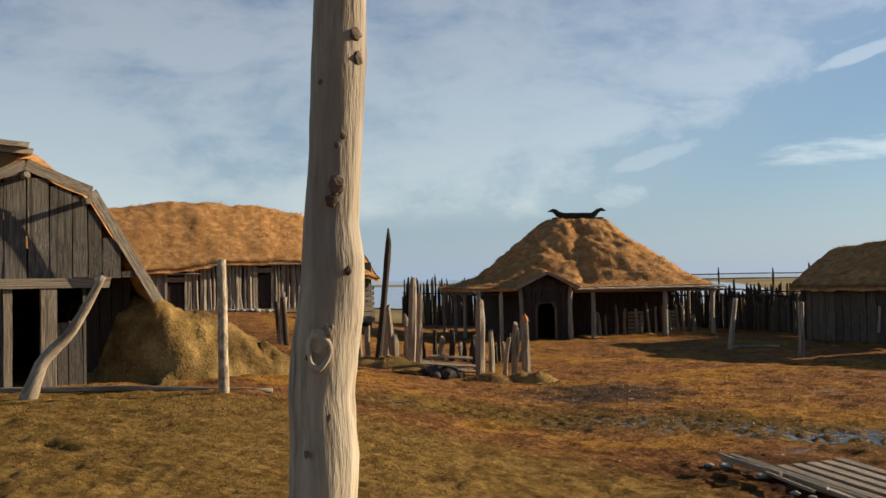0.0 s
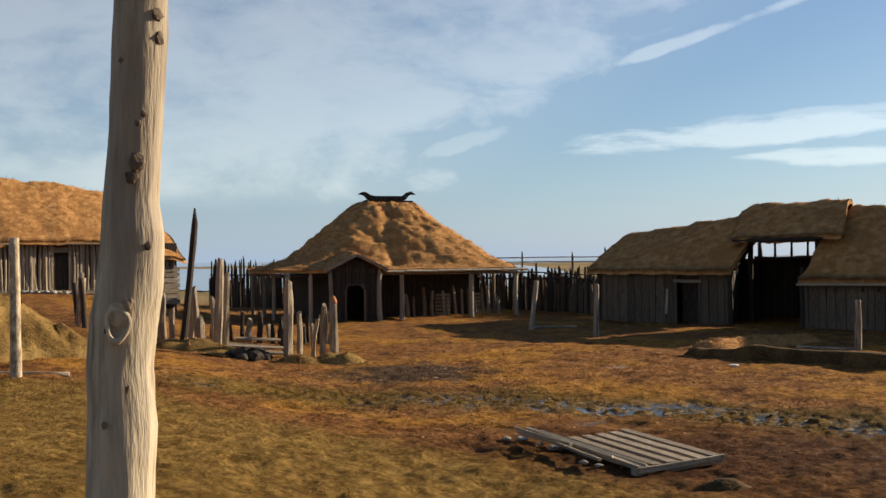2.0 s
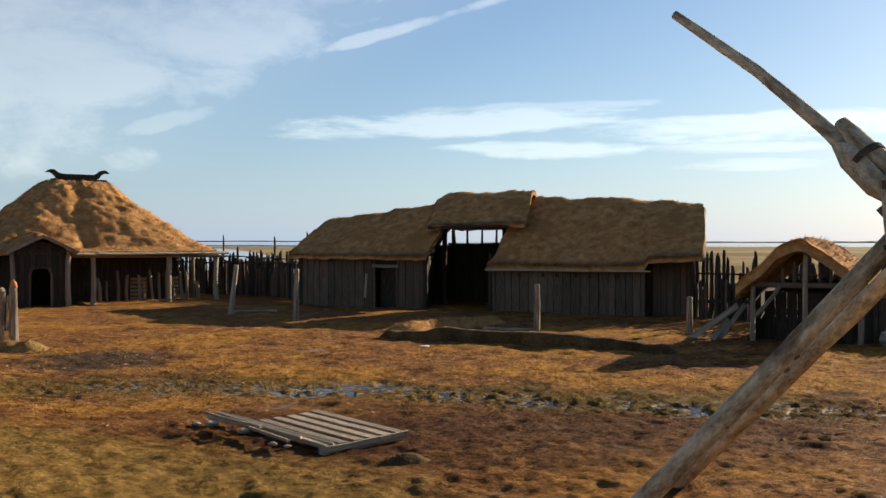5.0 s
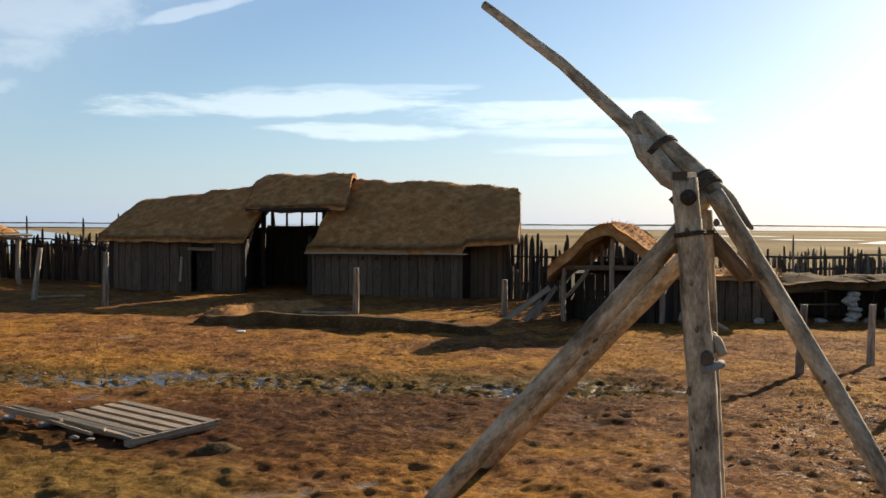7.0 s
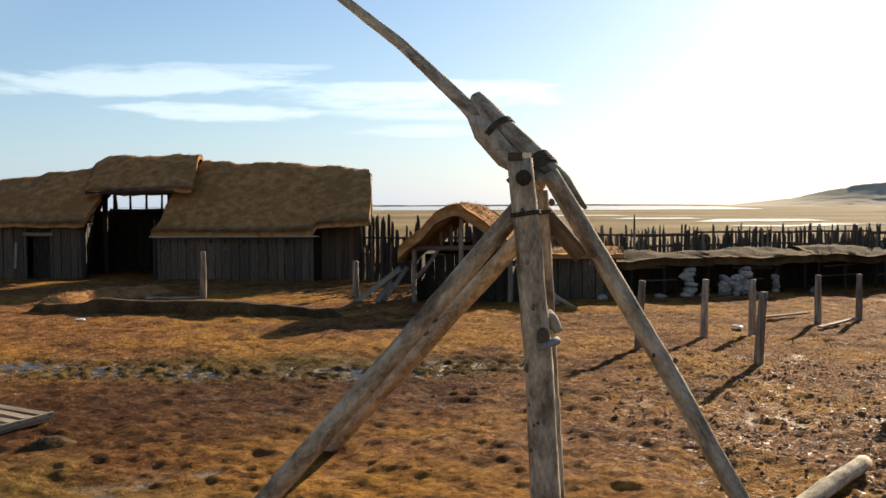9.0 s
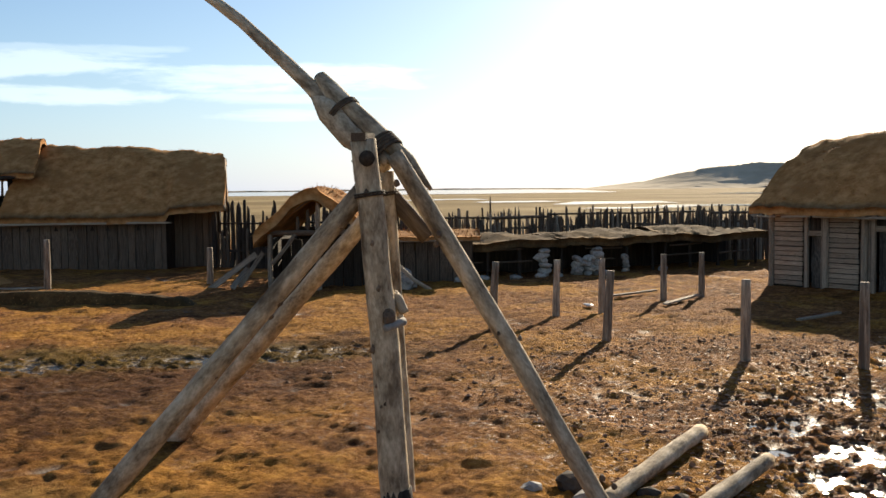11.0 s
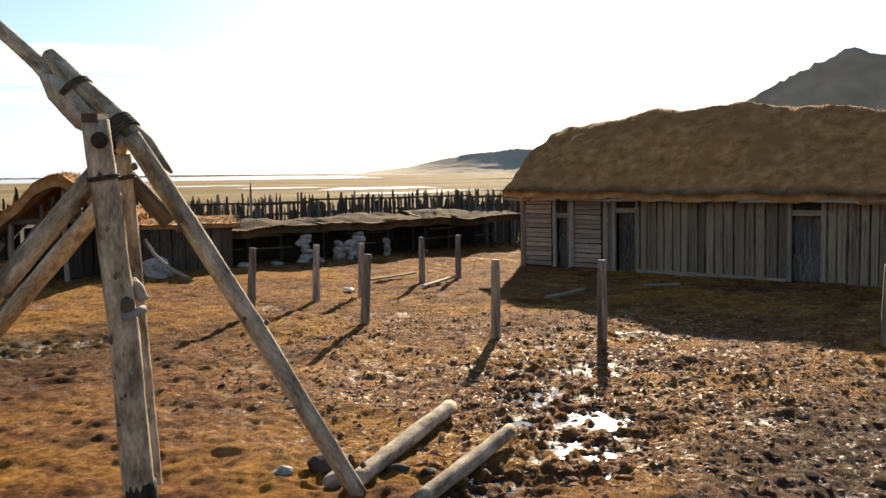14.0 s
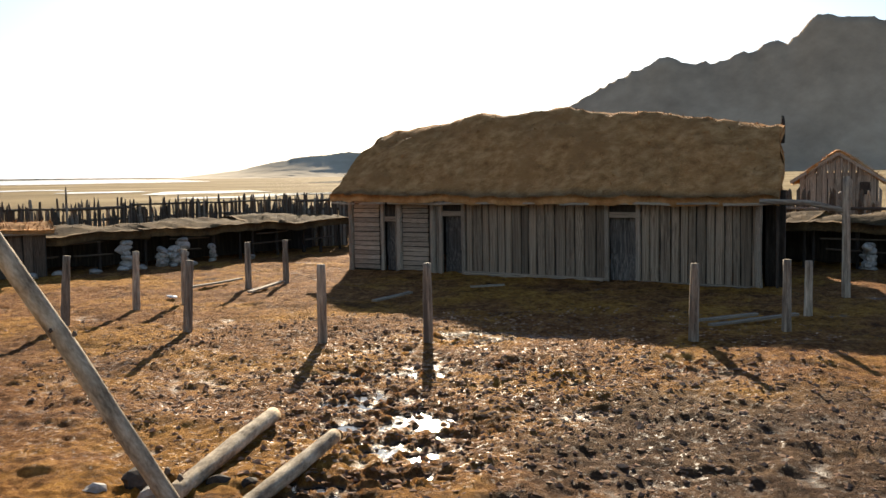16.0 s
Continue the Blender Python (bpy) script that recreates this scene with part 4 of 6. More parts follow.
# ---- longhouse with sunken turf roof, facing the bog ----
def bog_house():
    h = root("longhouse", along(22.94, 13.0, 0, (-0.112, -0.9937)), "low longhouse with grey plank walls and a thick brown turf roof", "building")
    rr = line((-0.6, 3.52), (0.9, 3.70), (3.3, 3.97), (5.1, 3.98), (7.85, 3.77), (10.2, 3.47), (11.2, 3.38))
    top = gable_top(-0.42, 10.95, -0.38, 5.1, rr, line((-1, 1.98), (5, 1.90), (11, 1.90)), line((-1, 1.95), (11, 1.95)), ns=90, seed=5, rough=0.08)
    turf_roof(h, skew_end(top, 0.24), 0.18, THATCH, STRAW, 15000, 5)
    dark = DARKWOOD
    L = 10.4
    spans = [(0.0, 1.02), (1.47, 2.74), (3.38, 7.05), (7.78, L)]
    for a, b in spans:
        wall_panel(h, [(a, 0.05, -0.2), (b, 0.05, -0.2), (b, 0.05, 2.0), (a, 0.05, 2.0)], 0.06, dark)
    for a, b, zt in ((1.02, 1.47, 1.25), (2.74, 3.38, 1.4), (7.05, 7.78, 1.4)):
        wall_panel(h, [(a, 0.05, zt), (b, 0.05, zt), (b, 0.05, 2.0), (a, 0.05, 2.0)], 0.06, dark)
        board(h, (a - 0.05, -0.02, zt + 0.08), (b + 0.05, -0.02, zt + 0.08), 0.13, 0.05, SILVERPLANKS, "lintel", label="pale grey lintel")
        board(h, ((a + b) / 2, 0.16, -0.1), ((a + b) / 2, 0.16, zt), b - a, 0.04, GREYPLANKS, "door")
        for x in (a, b):
            board(h, (x, -0.03, -0.15), (x, -0.03, 1.95), 0.10, 0.07, PLANKS, "door_post")
    # horizontal pale slats beside the first door
    for a, b in ((0.12, 0.90), (1.62, 2.36)):
        z = 0.12
        while z < 1.86:
            board(h, (a, -0.015 + rng.uniform(-0.006, 0.006), z), (b, -0.015, z + rng.uniform(-0.008, 0.008)), 0.105, 0.03, SILVERPLANKS, "slat")
            z += 0.118
    clad(h, 2.40, 2.72, 0.0, -0.1, lambda s: 1.9, 0.16, PLANKS)
    clad(h, 3.44, 7.0, 0.0, -0.12, lambda s: 1.92, 0.23, HOUSEPLANKS, gap=0.014)
    clad(h, 7.84, L, 0.0, -0.12, lambda s: 1.92, 0.21, HOUSEPLANKS, gap=0.014)
    board(h, (3.4, -0.05, 0.05), (7.0, -0.05, 0.02), 0.12, 0.06, PLANKS, "sill")
    board(h, (7.85, -0.05, 0.0), (10.3, -0.05, -0.02), 0.12, 0.06, PLANKS, "sill")
    for x in (0.02, 1.52, 2.55, L):
        stake(h, (x, -0.04, -0.2), (x, -0.04, 1.95), 0.075, STAKES, "wall_post")
    x = -0.3
    while x < 10.6:
        ln_ = rng.uniform(0.7, 1.5)
        stake(h, (x, -0.40, 1.73 + rng.uniform(-0.02, 0.02)), (x + ln_, -0.40, 1.73 + rng.uniform(-0.02, 0.02)), rng.uniform(0.022, 0.035), PALESTAKES, "eave_pole")
        x += ln_ + rng.uniform(-0.05, 0.2)
    for x, e in ((0.0, 0.0), (L + 0.35, 1.15)):
        q = [(x - e, 4.8, -0.2), (x, 0.05, -0.2), (x, 0.05, 1.95), (x - e, 4.8, 1.95)]
        wall_panel(h, q if x < 1 else q[::-1], 0.06, dark, "end_wall")
        q = [(x - e, 4.75, 1.9), (x, 0.1, 1.9), (x - e * 0.46, 2.2, 3.2), (x - e * 0.54, 2.6, 3.2)]
        wall_panel(h, q if x < 1 else q[::-1], 0.06, dark, "gable_wall")
    wall_panel(h, [(L, 0.35, -0.2), (L + 0.4, 0.35, -0.2), (L + 0.4, 0.35, 2.0), (L, 0.35, 2.0)], 0.05, dark)
    wall_panel(h, [(L - 0.8, 4.8, -0.2), (0, 4.8, -0.2), (0, 4.8, 1.95), (L - 0.8, 4.8, 1.95)], 0.06, dark, "back_wall")
    stake(h, (10.25, 2.4, 3.0), (10.25, 2.4, 3.6), 0.05, DARKSTAKES, "gable_pole")
    return h


bog_house()


# ---- longhouse on the rise, with walls of upright split logs ----
def log_house():
    h = root("longhouse", along(-20.8, 40.2, 1.25, (0.80, 0.60)), "long house with split-log walls under a golden turf roof", "building")
    rr = line((-8, 4.40), (-1.1, 4.72), (1.7, 5.02), (4.3, 4.98), (7.9, 4.52), (9.2, 3.9), (10.9, 2.9))
    top = gable_top(-8, 10.7, -0.4, 6.0, rr, line((-8, 1.80), (1.2, 1.84), (3.0, 2.18), (7.0, 2.20), (10.9, 1.25)), line((-8, 2), (10, 2)), ns=100, seed=9, rough=0.09)
    turf_roof(h, top, 0.17, THATCH, STRAW, 16000, 9, 0.2)
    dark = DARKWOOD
    for a, b in ((-8, 0.95), (1.8, 4.88), (5.62, 10.4)):
        wall_panel(h, [(a, 0.05, -1.0), (b, 0.05, -1.0), (b, 0.05, 2.1 if a > 0 else 1.9), (a, 0.05, 2.1 if a > 0 else 1.9)], 0.06, dark)
    for a, b, zt in ((0.95, 1.8, 1.6), (4.88, 5.62, 1.95)):
        wall_panel(h, [(a, 0.05, zt), (b, 0.05, zt), (b, 0.05, 2.1), (a, 0.05, 2.1)], 0.06, dark)
        clad(h, a + 0.04, b - 0.04, 0.06, 0.05, lambda s: zt - 0.35, 0.2, DARKPLANKS, name="door_plank")
        board(h, (a, 0.02, zt - 0.16), (b, 0.02, zt - 0.16), 0.22, 0.05, PLANKS, "lintel", label="pale plank over the door")
        for x in (a, b):
            board(h, (x, -0.03, 0.0), (x, -0.03, zt + 0.1), 0.12, 0.08, PLANKS, "door_post")
    clad(h, -7.9, 0.9, 0.0, 0.0, lambda s: 1.82, 0.2, PLANKS)
    s = 1.9
    while s < 10.35:
        r = rng.uniform(0.055, 0.095)
        if not 4.8 < s < 5.66:
            stake(h, (s, -0.02, 0.02), (s + rng.uniform(-0.03, 0.03), -0.02, 2.08 if s < 7 else 2.08 - (s - 7) * 0.25), r, STAKES, "split_log")
        s += r * 1.9
    board(h, (1.8, -0.12, 0.02), (10.4, -0.12, -0.02), 0.17, 0.1, PLANKS, "sill")
    stake(h, (2.2, -0.36, 2.03), (7.4, -0.36, 2.05), 0.04, STAKES, "eave_pole")
    stake(h, (-6, -0.36, 1.66), (2.2, -0.36, 1.68), 0.04, STAKES, "eave_pole")
    for z in np.arange(-0.55, 1.0, 0.24):
        board(h, (9.5, -0.16, z), (10.45, -0.16, z + 0.01), 0.21, 0.04, PLANKS, "cross_board")
    for x in (-8, 10.4):
        q = [(x, 5.6, -1), (x, 0.05, -1), (x, 0.05, 1.3 if x > 0 else 1.9), (x, 5.6, 1.9)]
        wall_panel(h, q if x < 1 else q[::-1], 0.06, dark, "end_wall")
    wall_panel(h, [(10.4, 5.6, -1), (-8, 5.6, -1), (-8, 5.6, 1.95), (10.4, 5.6, 1.95)], 0.06, dark, "back_wall")
    return h


log_house()
for k in range(16):
    x = 3.0 + k * 0.16 + rng.uniform(-0.1, 0.1)
    p = along(-20.8, 40.2, 1.25, (0.80, 0.60)) @ Vector((x, -0.6 + rng.uniform(-0.4, 0.2), 0))
    ob = new("footing_stone", rock_mesh("footing_stone", (0.16, 0.13, 0.08), PALESTONE, 100 + k))
    ob.matrix_world = pose(p.x, p.y, zat(p.x, p.y) + 0.06, 0, 0, rng.uniform(0, 360))
    tagged(ob, "pale flat stone at the foot of the log wall", "stone", "footing stones")


# ---- gabled house with a turf bank ----
GU = (0.755, 0.656)


def gable_house():
    zb = 0.58
    h = root("gabled_house", along(-11.38, 17.5, zb, GU), "gabled wooden house with carved barge boards and a turf roof", "building")
    c = -0.17
    knee, eave, apex = (1.14, 3.62), (2.36, 1.55), 4.08
    # turf over both slopes, broken at the knee
    w = np.array([-eave[0], -1.75, -knee[0], -0.55, 0, 0.55, knee[0], 1.75, eave[0]])
    zz = np.array([eave[1], 2.62, knee[1] + 0.02, 3.88, apex + 0.02, 3.88, knee[1] + 0.02, 2.62, eave[1]])
    ww = np.linspace(w[0], w[-1], 30)
    s, t = np.meshgrid(ww + c, np.linspace(-0.05, 9, 40), indexing="xy")
    base = np.interp(s - c, w, zz)
    lift = 0.20 + 0.30 * smooth((1.2 - np.abs(s - c)) / 0.9) * smooth((t - 0.1) / 0.5)
    z = base + lift + 0.07 * fbm(s * 1.5, t * 1.5, 4.0, 3)
    top = np.stack([s, t, z], 2)
    turf_roof(h, top, 0.2, THATCH, STRAW, 9000, 21)
    for sg in (-1, 1):
        for a, b in (((0.0, apex), knee), (knee, eave)):
            board(h, (c + sg * a[0], -0.42, a[1] + 0.05), (c + sg * b[0], -0.42, b[1] + 0.05), 0.20, 0.06, PLANKS, "barge_board")
    stake(h, (c, -0.55, apex - 0.14), (c, 1.0, apex - 0.14), 0.06, STAKES, "ridge_pole")
    stake(h, (c + knee[0] - 0.06, -0.5, knee[1] - 0.12), (c + knee[0] - 0.06, 1.0, knee[1] - 0.12), 0.06, STAKES, "purlin")
    board(h, (c - 0.9, 0.2, apex + 0.42), (c + 0.2, 0.2, apex + 0.36), 0.12, 0.3, PLANKS, "ridge_board", label="grey boards on the ridge")
    board(h, (c - 0.6, 0.0, apex + 0.50), (c + 0.1, 0.0, apex + 0.46), 0.1, 0.2, PLANKS, "ridge_board")
    # front wall
    roofline = lambda x: float(np.interp(x - c, w, zz)) - 0.05
    clad(h, -2.3, 2.0, 0.0, 2.08, roofline, 0.34, GREYPLANKS, 0.05)
    board(h, (-2.4, -0.08, 1.98), (1.35, -0.08, 1.97), 0.2, 0.16, PLANKS, "lintel")
    board(h, (0.25, -0.06, -0.1), (0.25, -0.06, 1.9), 0.3, 0.16, PLANKS, "door_post", label="broad grey door post")
    board(h, (-0.45, -0.04, -0.1), (-0.45, -0.04, 1.9), 0.16, 0.12, PLANKS, "door_post")
    clad(h, -2.3, -0.5, 0.0, -0.1, lambda x: 1.9 if x < -1.2 or x > -0.75 else 1.2, 0.3, GREYPLANKS, 0.05)
    clad(h, 0.42, 0.95, 0.05, -0.1, lambda x: 1.9 if x > 0.75 else 1.25, 0.22, GREYPLANKS, 0.05)
    clad(h, 1.0, 1.9, 0.6, -0.1, lambda x: 2.2, 0.25, DARKPLANKS, 0.05)
    for x in (-2.25, 1.85):
        q = [(x, 8.8, -0.2), (x, 0.6, -0.2), (x, 0.6, 1.9), (x, 8.8, 1.9)]
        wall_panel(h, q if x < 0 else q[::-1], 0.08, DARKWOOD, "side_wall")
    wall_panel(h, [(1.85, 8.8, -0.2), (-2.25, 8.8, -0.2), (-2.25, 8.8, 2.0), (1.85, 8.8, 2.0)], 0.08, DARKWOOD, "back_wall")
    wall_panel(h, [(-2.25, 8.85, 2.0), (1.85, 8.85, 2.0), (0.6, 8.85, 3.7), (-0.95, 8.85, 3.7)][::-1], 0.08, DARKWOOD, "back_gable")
    return h


gable_house()


def bank(name, fn, s0, s1, t0, t1, m, label, mat=MOUND, blade=SODBLADE, count=5000, ns=44, nt=40, cat="turf bank", length=0.14):
    """A grassy bank: height fn(s, t) over a patch of ground, its rim running into the soil."""
    s, t = np.meshgrid(np.linspace(s0, s1, ns), np.linspace(t0, t1, nt), indexing="xy")
    z = fn(s, t)
    top = np.stack([s, t, z], 2)
    ob = new(name, shell(name, top, 0.25, mat))
    ob.matrix_world = m
    tagged(ob, label, cat)
    part("grass_blades", blades_on(top, count, length, 0.012, blade, int(abs(s0 * 7 + ns)) + 3, 0.6), ob, kind="stuff")
    return ob


def mound_height(s, t):
    s = s - 0.6 * np.clip(1.0 - t, 0, 1.7)
    h = np.interp(s, [0.9, 1.4, 1.8, 2.6, 3.4, 4.4, 5.6], [0.3, 1.72, 1.86, 1.56, 1.12, 0.55, -0.2])
    edge = smooth((t + 0.8) / 1.3) * smooth((6.5 - t) / 2.0)
    bite = 1 - 0.75 * smooth((1.9 - s) / 0.7) * smooth((0.6 - t) / 0.9)
    return h * edge * bite + 0.17 * fbm(s * 1.6, t * 1.6, 2.0, 4) + 0.06 * vnoise(s * 5, t * 5, 1.0) + 0.05 * vnoise(s * 9, t * 9, 4.0) - 0.08


bank("turf_bank", mound_height, 0.9, 6.2, -0.9, 6.5, along(-11.38, 17.5, 0.55, GU), "tall bank of dry tan turf against the gabled house", MOUND, BLADES, 9000, 64, 60, length=0.07)


# ---- round-roofed hut with a porch and dragon-headed ridge ----
def hut():
    h = root("thatched_hut", pose(-2.9, 46.0, 0, 0, 0, 20), "square hut with a steep golden turf roof and open veranda", "building")
    prof = [(0.0, 1.0, 0.2, 5.08), (0.06, 1.35, 0.55, 5.02), (0.2, 2.0, 1.2, 4.54), (0.4, 2.85, 2.0, 3.76), (0.6, 3.6, 2.72, 3.02), (0.72, 4.08, 3.15, 2.62), (0.84, 4.5, 3.62, 2.32), (1.0, 5.0, 4.25, 2.10)]
    k, hx, hy, hz = map(np.array, zip(*prof))
    tt = np.linspace(0, 1, 52)
    n = 170
    th = np.linspace(0, 2 * math.pi, n + 1)
    grid = np.zeros((len(tt), n + 1, 3))
    for i, q in enumerate(tt):
        a, b, z = np.interp(q, k, hx), np.interp(q, k, hy), np.interp(q, k, hz)
        p = 2.6 + 4.5 * q
        c, s_ = np.cos(th), np.sin(th)
        a = np.where(c < 0, a * (1 + 0.17 * smooth((q - 0.7) / 0.3)), a)
        r = (np.abs(c) ** p + np.abs(s_) ** p) ** (-1 / p)
        x, y = a * r * c, b * r * s_
        ga = smooth(q / 0.2) * smooth((1.0 - q) / 0.25)
        lump = 0.17 * fbm(x * 0.9, y * 0.9, z * 0.9 + 3, 4) * (0.35 + ga) + 0.06 * vnoise(x * 2.4, y * 2.4, z * 3.5) * ga + 0.05 * vnoise(x * 9, y * 9, z * 10) + 0.10 * vnoise(x * 5, y * 5, z * 6)
        gully = -0.28 * np.exp(-((x + 0.35 + 0.12 * (5 - z)) / 0.30) ** 2) * (y < 0) * ga
        z2 = z + (lump + gully) * (0.6 if q < 0.97 else 0.2)
        grid[i] = np.stack([x * (1 + 0.25 * (lump + gully) * ga / (1 + a)), y * (1 + 0.25 * (lump + gully) * ga / (1 + b)), z2], 1)
    grid[:, -1] = grid[:, 0]
    roof = part("turf_roof", shell("turf_roof", grid, 0.14, THATCH), h)
    part("straw", blades_on(grid, 14000, 0.16, 0.016, STRAW, 31), roof, kind="stuff")
    cap = [(1.0 * math.cos(a), 0.35 * math.sin(a), 4.95) for a in np.linspace(0, 2 * math.pi, 15)[:-1]] + [(0, 0, 5.08)]
    part("roof_cap", mesh("roof_cap", cap, [(i, (i + 1) % 14, 14) for i in range(14)], THATCH), h)
    # dark beam with a carved head at both ends
    outline = [(-1.32, 5.40), (-1.12, 5.52), (-0.98, 5.50), (-0.80, 5.38), (-0.62, 5.34), (0.62, 5.34), (0.80, 5.38), (0.98, 5.52), (1.12, 5.56), (1.34, 5.42), (1.12, 5.42), (0.98, 5.34), (0.85, 5.16), (-0.85, 5.16), (-0.98, 5.32), (-1.12, 5.40)]
    m = len(outline)
    v = [(x, -0.16, z) for x, z in outline] + [(x, 0.16, z) for x, z in outline]
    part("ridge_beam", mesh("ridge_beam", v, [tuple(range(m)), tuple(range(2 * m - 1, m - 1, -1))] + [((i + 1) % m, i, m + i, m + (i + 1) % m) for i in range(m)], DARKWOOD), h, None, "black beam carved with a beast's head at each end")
    for sg in (-1, 1):
        board(h, (-1.05, sg * 0.22, 5.07), (1.15, sg * 0.22, 5.05), 0.16, 0.12, DARKPLANKS, "ridge_board")
    # veranda
    for x in (-5.3, -4.4, -0.6, 2.5, 4.6):
        stake(h, (x, -3.95, -0.1), (x, -3.95, 2.0), 0.10, PALESTAKES, "veranda_post")
    for y in (-1.4, 1.0, 3.8):
        for x in (-5.4, 4.6):
            stake(h, (x, y, -0.1), (x, y, 2.0), 0.09, STAKES, "veranda_post")
    stake(h, (-5.6, -3.95, 1.86), (-0.3, -3.95, 1.90), 0.06, DARKSTAKES, "eave_beam")
    stake(h, (-1.7, -3.98, 1.90), (4.9, -3.98, 1.86), 0.065, STAKES, "eave_beam")
    for x in (-5.4, 4.6):
        stake(h, (x, -4.1, 1.88), (x, 4.0, 1.88), 0.06, STAKES, "eave_beam")
    x = -1.5
    while x < 4.8:
        l_ = rng.uniform(0.8, 1.6)
        board(h, (x, -4.44, 2.02), (min(x + l_, 4.9), -4.44, 2.01 + rng.uniform(-0.02, 0.02)), 0.11, 0.06, PALEPLANKS, "eave_board", (0, -0.7, 0.7))
        x += l_
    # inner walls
    # dark wood here paints the deep shade under the veranda roof
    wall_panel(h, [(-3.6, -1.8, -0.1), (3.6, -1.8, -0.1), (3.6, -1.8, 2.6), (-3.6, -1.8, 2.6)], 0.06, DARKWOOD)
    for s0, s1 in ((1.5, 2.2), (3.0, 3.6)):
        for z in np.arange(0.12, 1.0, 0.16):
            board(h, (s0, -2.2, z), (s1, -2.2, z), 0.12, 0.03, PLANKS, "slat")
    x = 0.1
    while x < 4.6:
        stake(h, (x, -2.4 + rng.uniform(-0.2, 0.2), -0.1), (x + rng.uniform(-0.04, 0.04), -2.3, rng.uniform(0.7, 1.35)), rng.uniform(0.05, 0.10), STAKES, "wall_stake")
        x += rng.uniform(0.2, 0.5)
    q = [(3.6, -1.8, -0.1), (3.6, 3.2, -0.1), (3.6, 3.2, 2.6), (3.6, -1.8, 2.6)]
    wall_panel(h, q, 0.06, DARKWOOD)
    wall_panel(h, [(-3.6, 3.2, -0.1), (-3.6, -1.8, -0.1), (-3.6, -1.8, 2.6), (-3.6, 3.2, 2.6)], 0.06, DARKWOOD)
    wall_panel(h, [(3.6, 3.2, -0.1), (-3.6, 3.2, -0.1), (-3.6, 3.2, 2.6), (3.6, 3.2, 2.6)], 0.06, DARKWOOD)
    # porch with a doorway
    px = -2.65
    # porch boards take the dark wood so the porch reads as shaded
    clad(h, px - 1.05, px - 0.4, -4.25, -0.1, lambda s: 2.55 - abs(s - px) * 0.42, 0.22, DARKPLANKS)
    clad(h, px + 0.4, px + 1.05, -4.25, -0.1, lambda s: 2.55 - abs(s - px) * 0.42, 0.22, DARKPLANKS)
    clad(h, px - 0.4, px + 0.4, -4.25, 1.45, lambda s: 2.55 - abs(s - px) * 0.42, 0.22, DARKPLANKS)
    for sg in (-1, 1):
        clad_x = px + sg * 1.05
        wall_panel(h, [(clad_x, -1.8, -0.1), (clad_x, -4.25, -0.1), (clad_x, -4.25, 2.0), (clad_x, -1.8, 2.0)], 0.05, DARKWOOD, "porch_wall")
        stake(h, (clad_x, -4.3, -0.1), (clad_x, -4.3, 2.05), 0.1, STAKES, "porch_post")
        board(h, (px + sg * 0.4, -4.29, -0.1), (px + sg * 0.4, -4.29, 1.3), 0.1, 0.05, BROWNPLANKS, "door_post")
        board(h, (px, -4.62, 2.68), (px + sg * 1.3, -4.62, 2.06), 0.12, 0.05, PLANKS, "barge_board")
    arch = [(px - 0.4, 1.5), (px - 0.4, 1.28), (px - 0.3, 1.32), (px - 0.26, 1.44), (px, 1.48), (px + 0.26, 1.44), (px + 0.3, 1.32), (px + 0.4, 1.28), (px + 0.4, 1.5)]
    m = len(arch)
    v = [(x, -4.3, z) for x, z in arch] + [(x, -4.24, z) for x, z in arch]
    part("door_arch", mesh("door_arch", v, [tuple(range(m))[::-1], tuple(range(m, 2 * m))] + [(i, (i + 1) % m, m + (i + 1) % m, m + i) for i in range(m)], BROWNWOOD), h)
    t = gable_top(-4.6, -1.6, -1.32, 1.32, line((-5, 2.66), (-1, 2.9)), line((-5, 2.0), (-1, 2.2)), line((-5, 2.0), (-1, 2.2)), 0.1, 16, 20, 0.05, 7)
    t = np.stack([px - t[..., 1], t[..., 0], t[..., 2] + 0.08], 2)
    roof = part("porch_roof", shell("porch_roof", t, 0.12, THATCH), h)
    part("straw", blades_on(t, 1500, 0.15, 0.014, STRAW, 33), roof, kind="stuff")
    return h


hut()


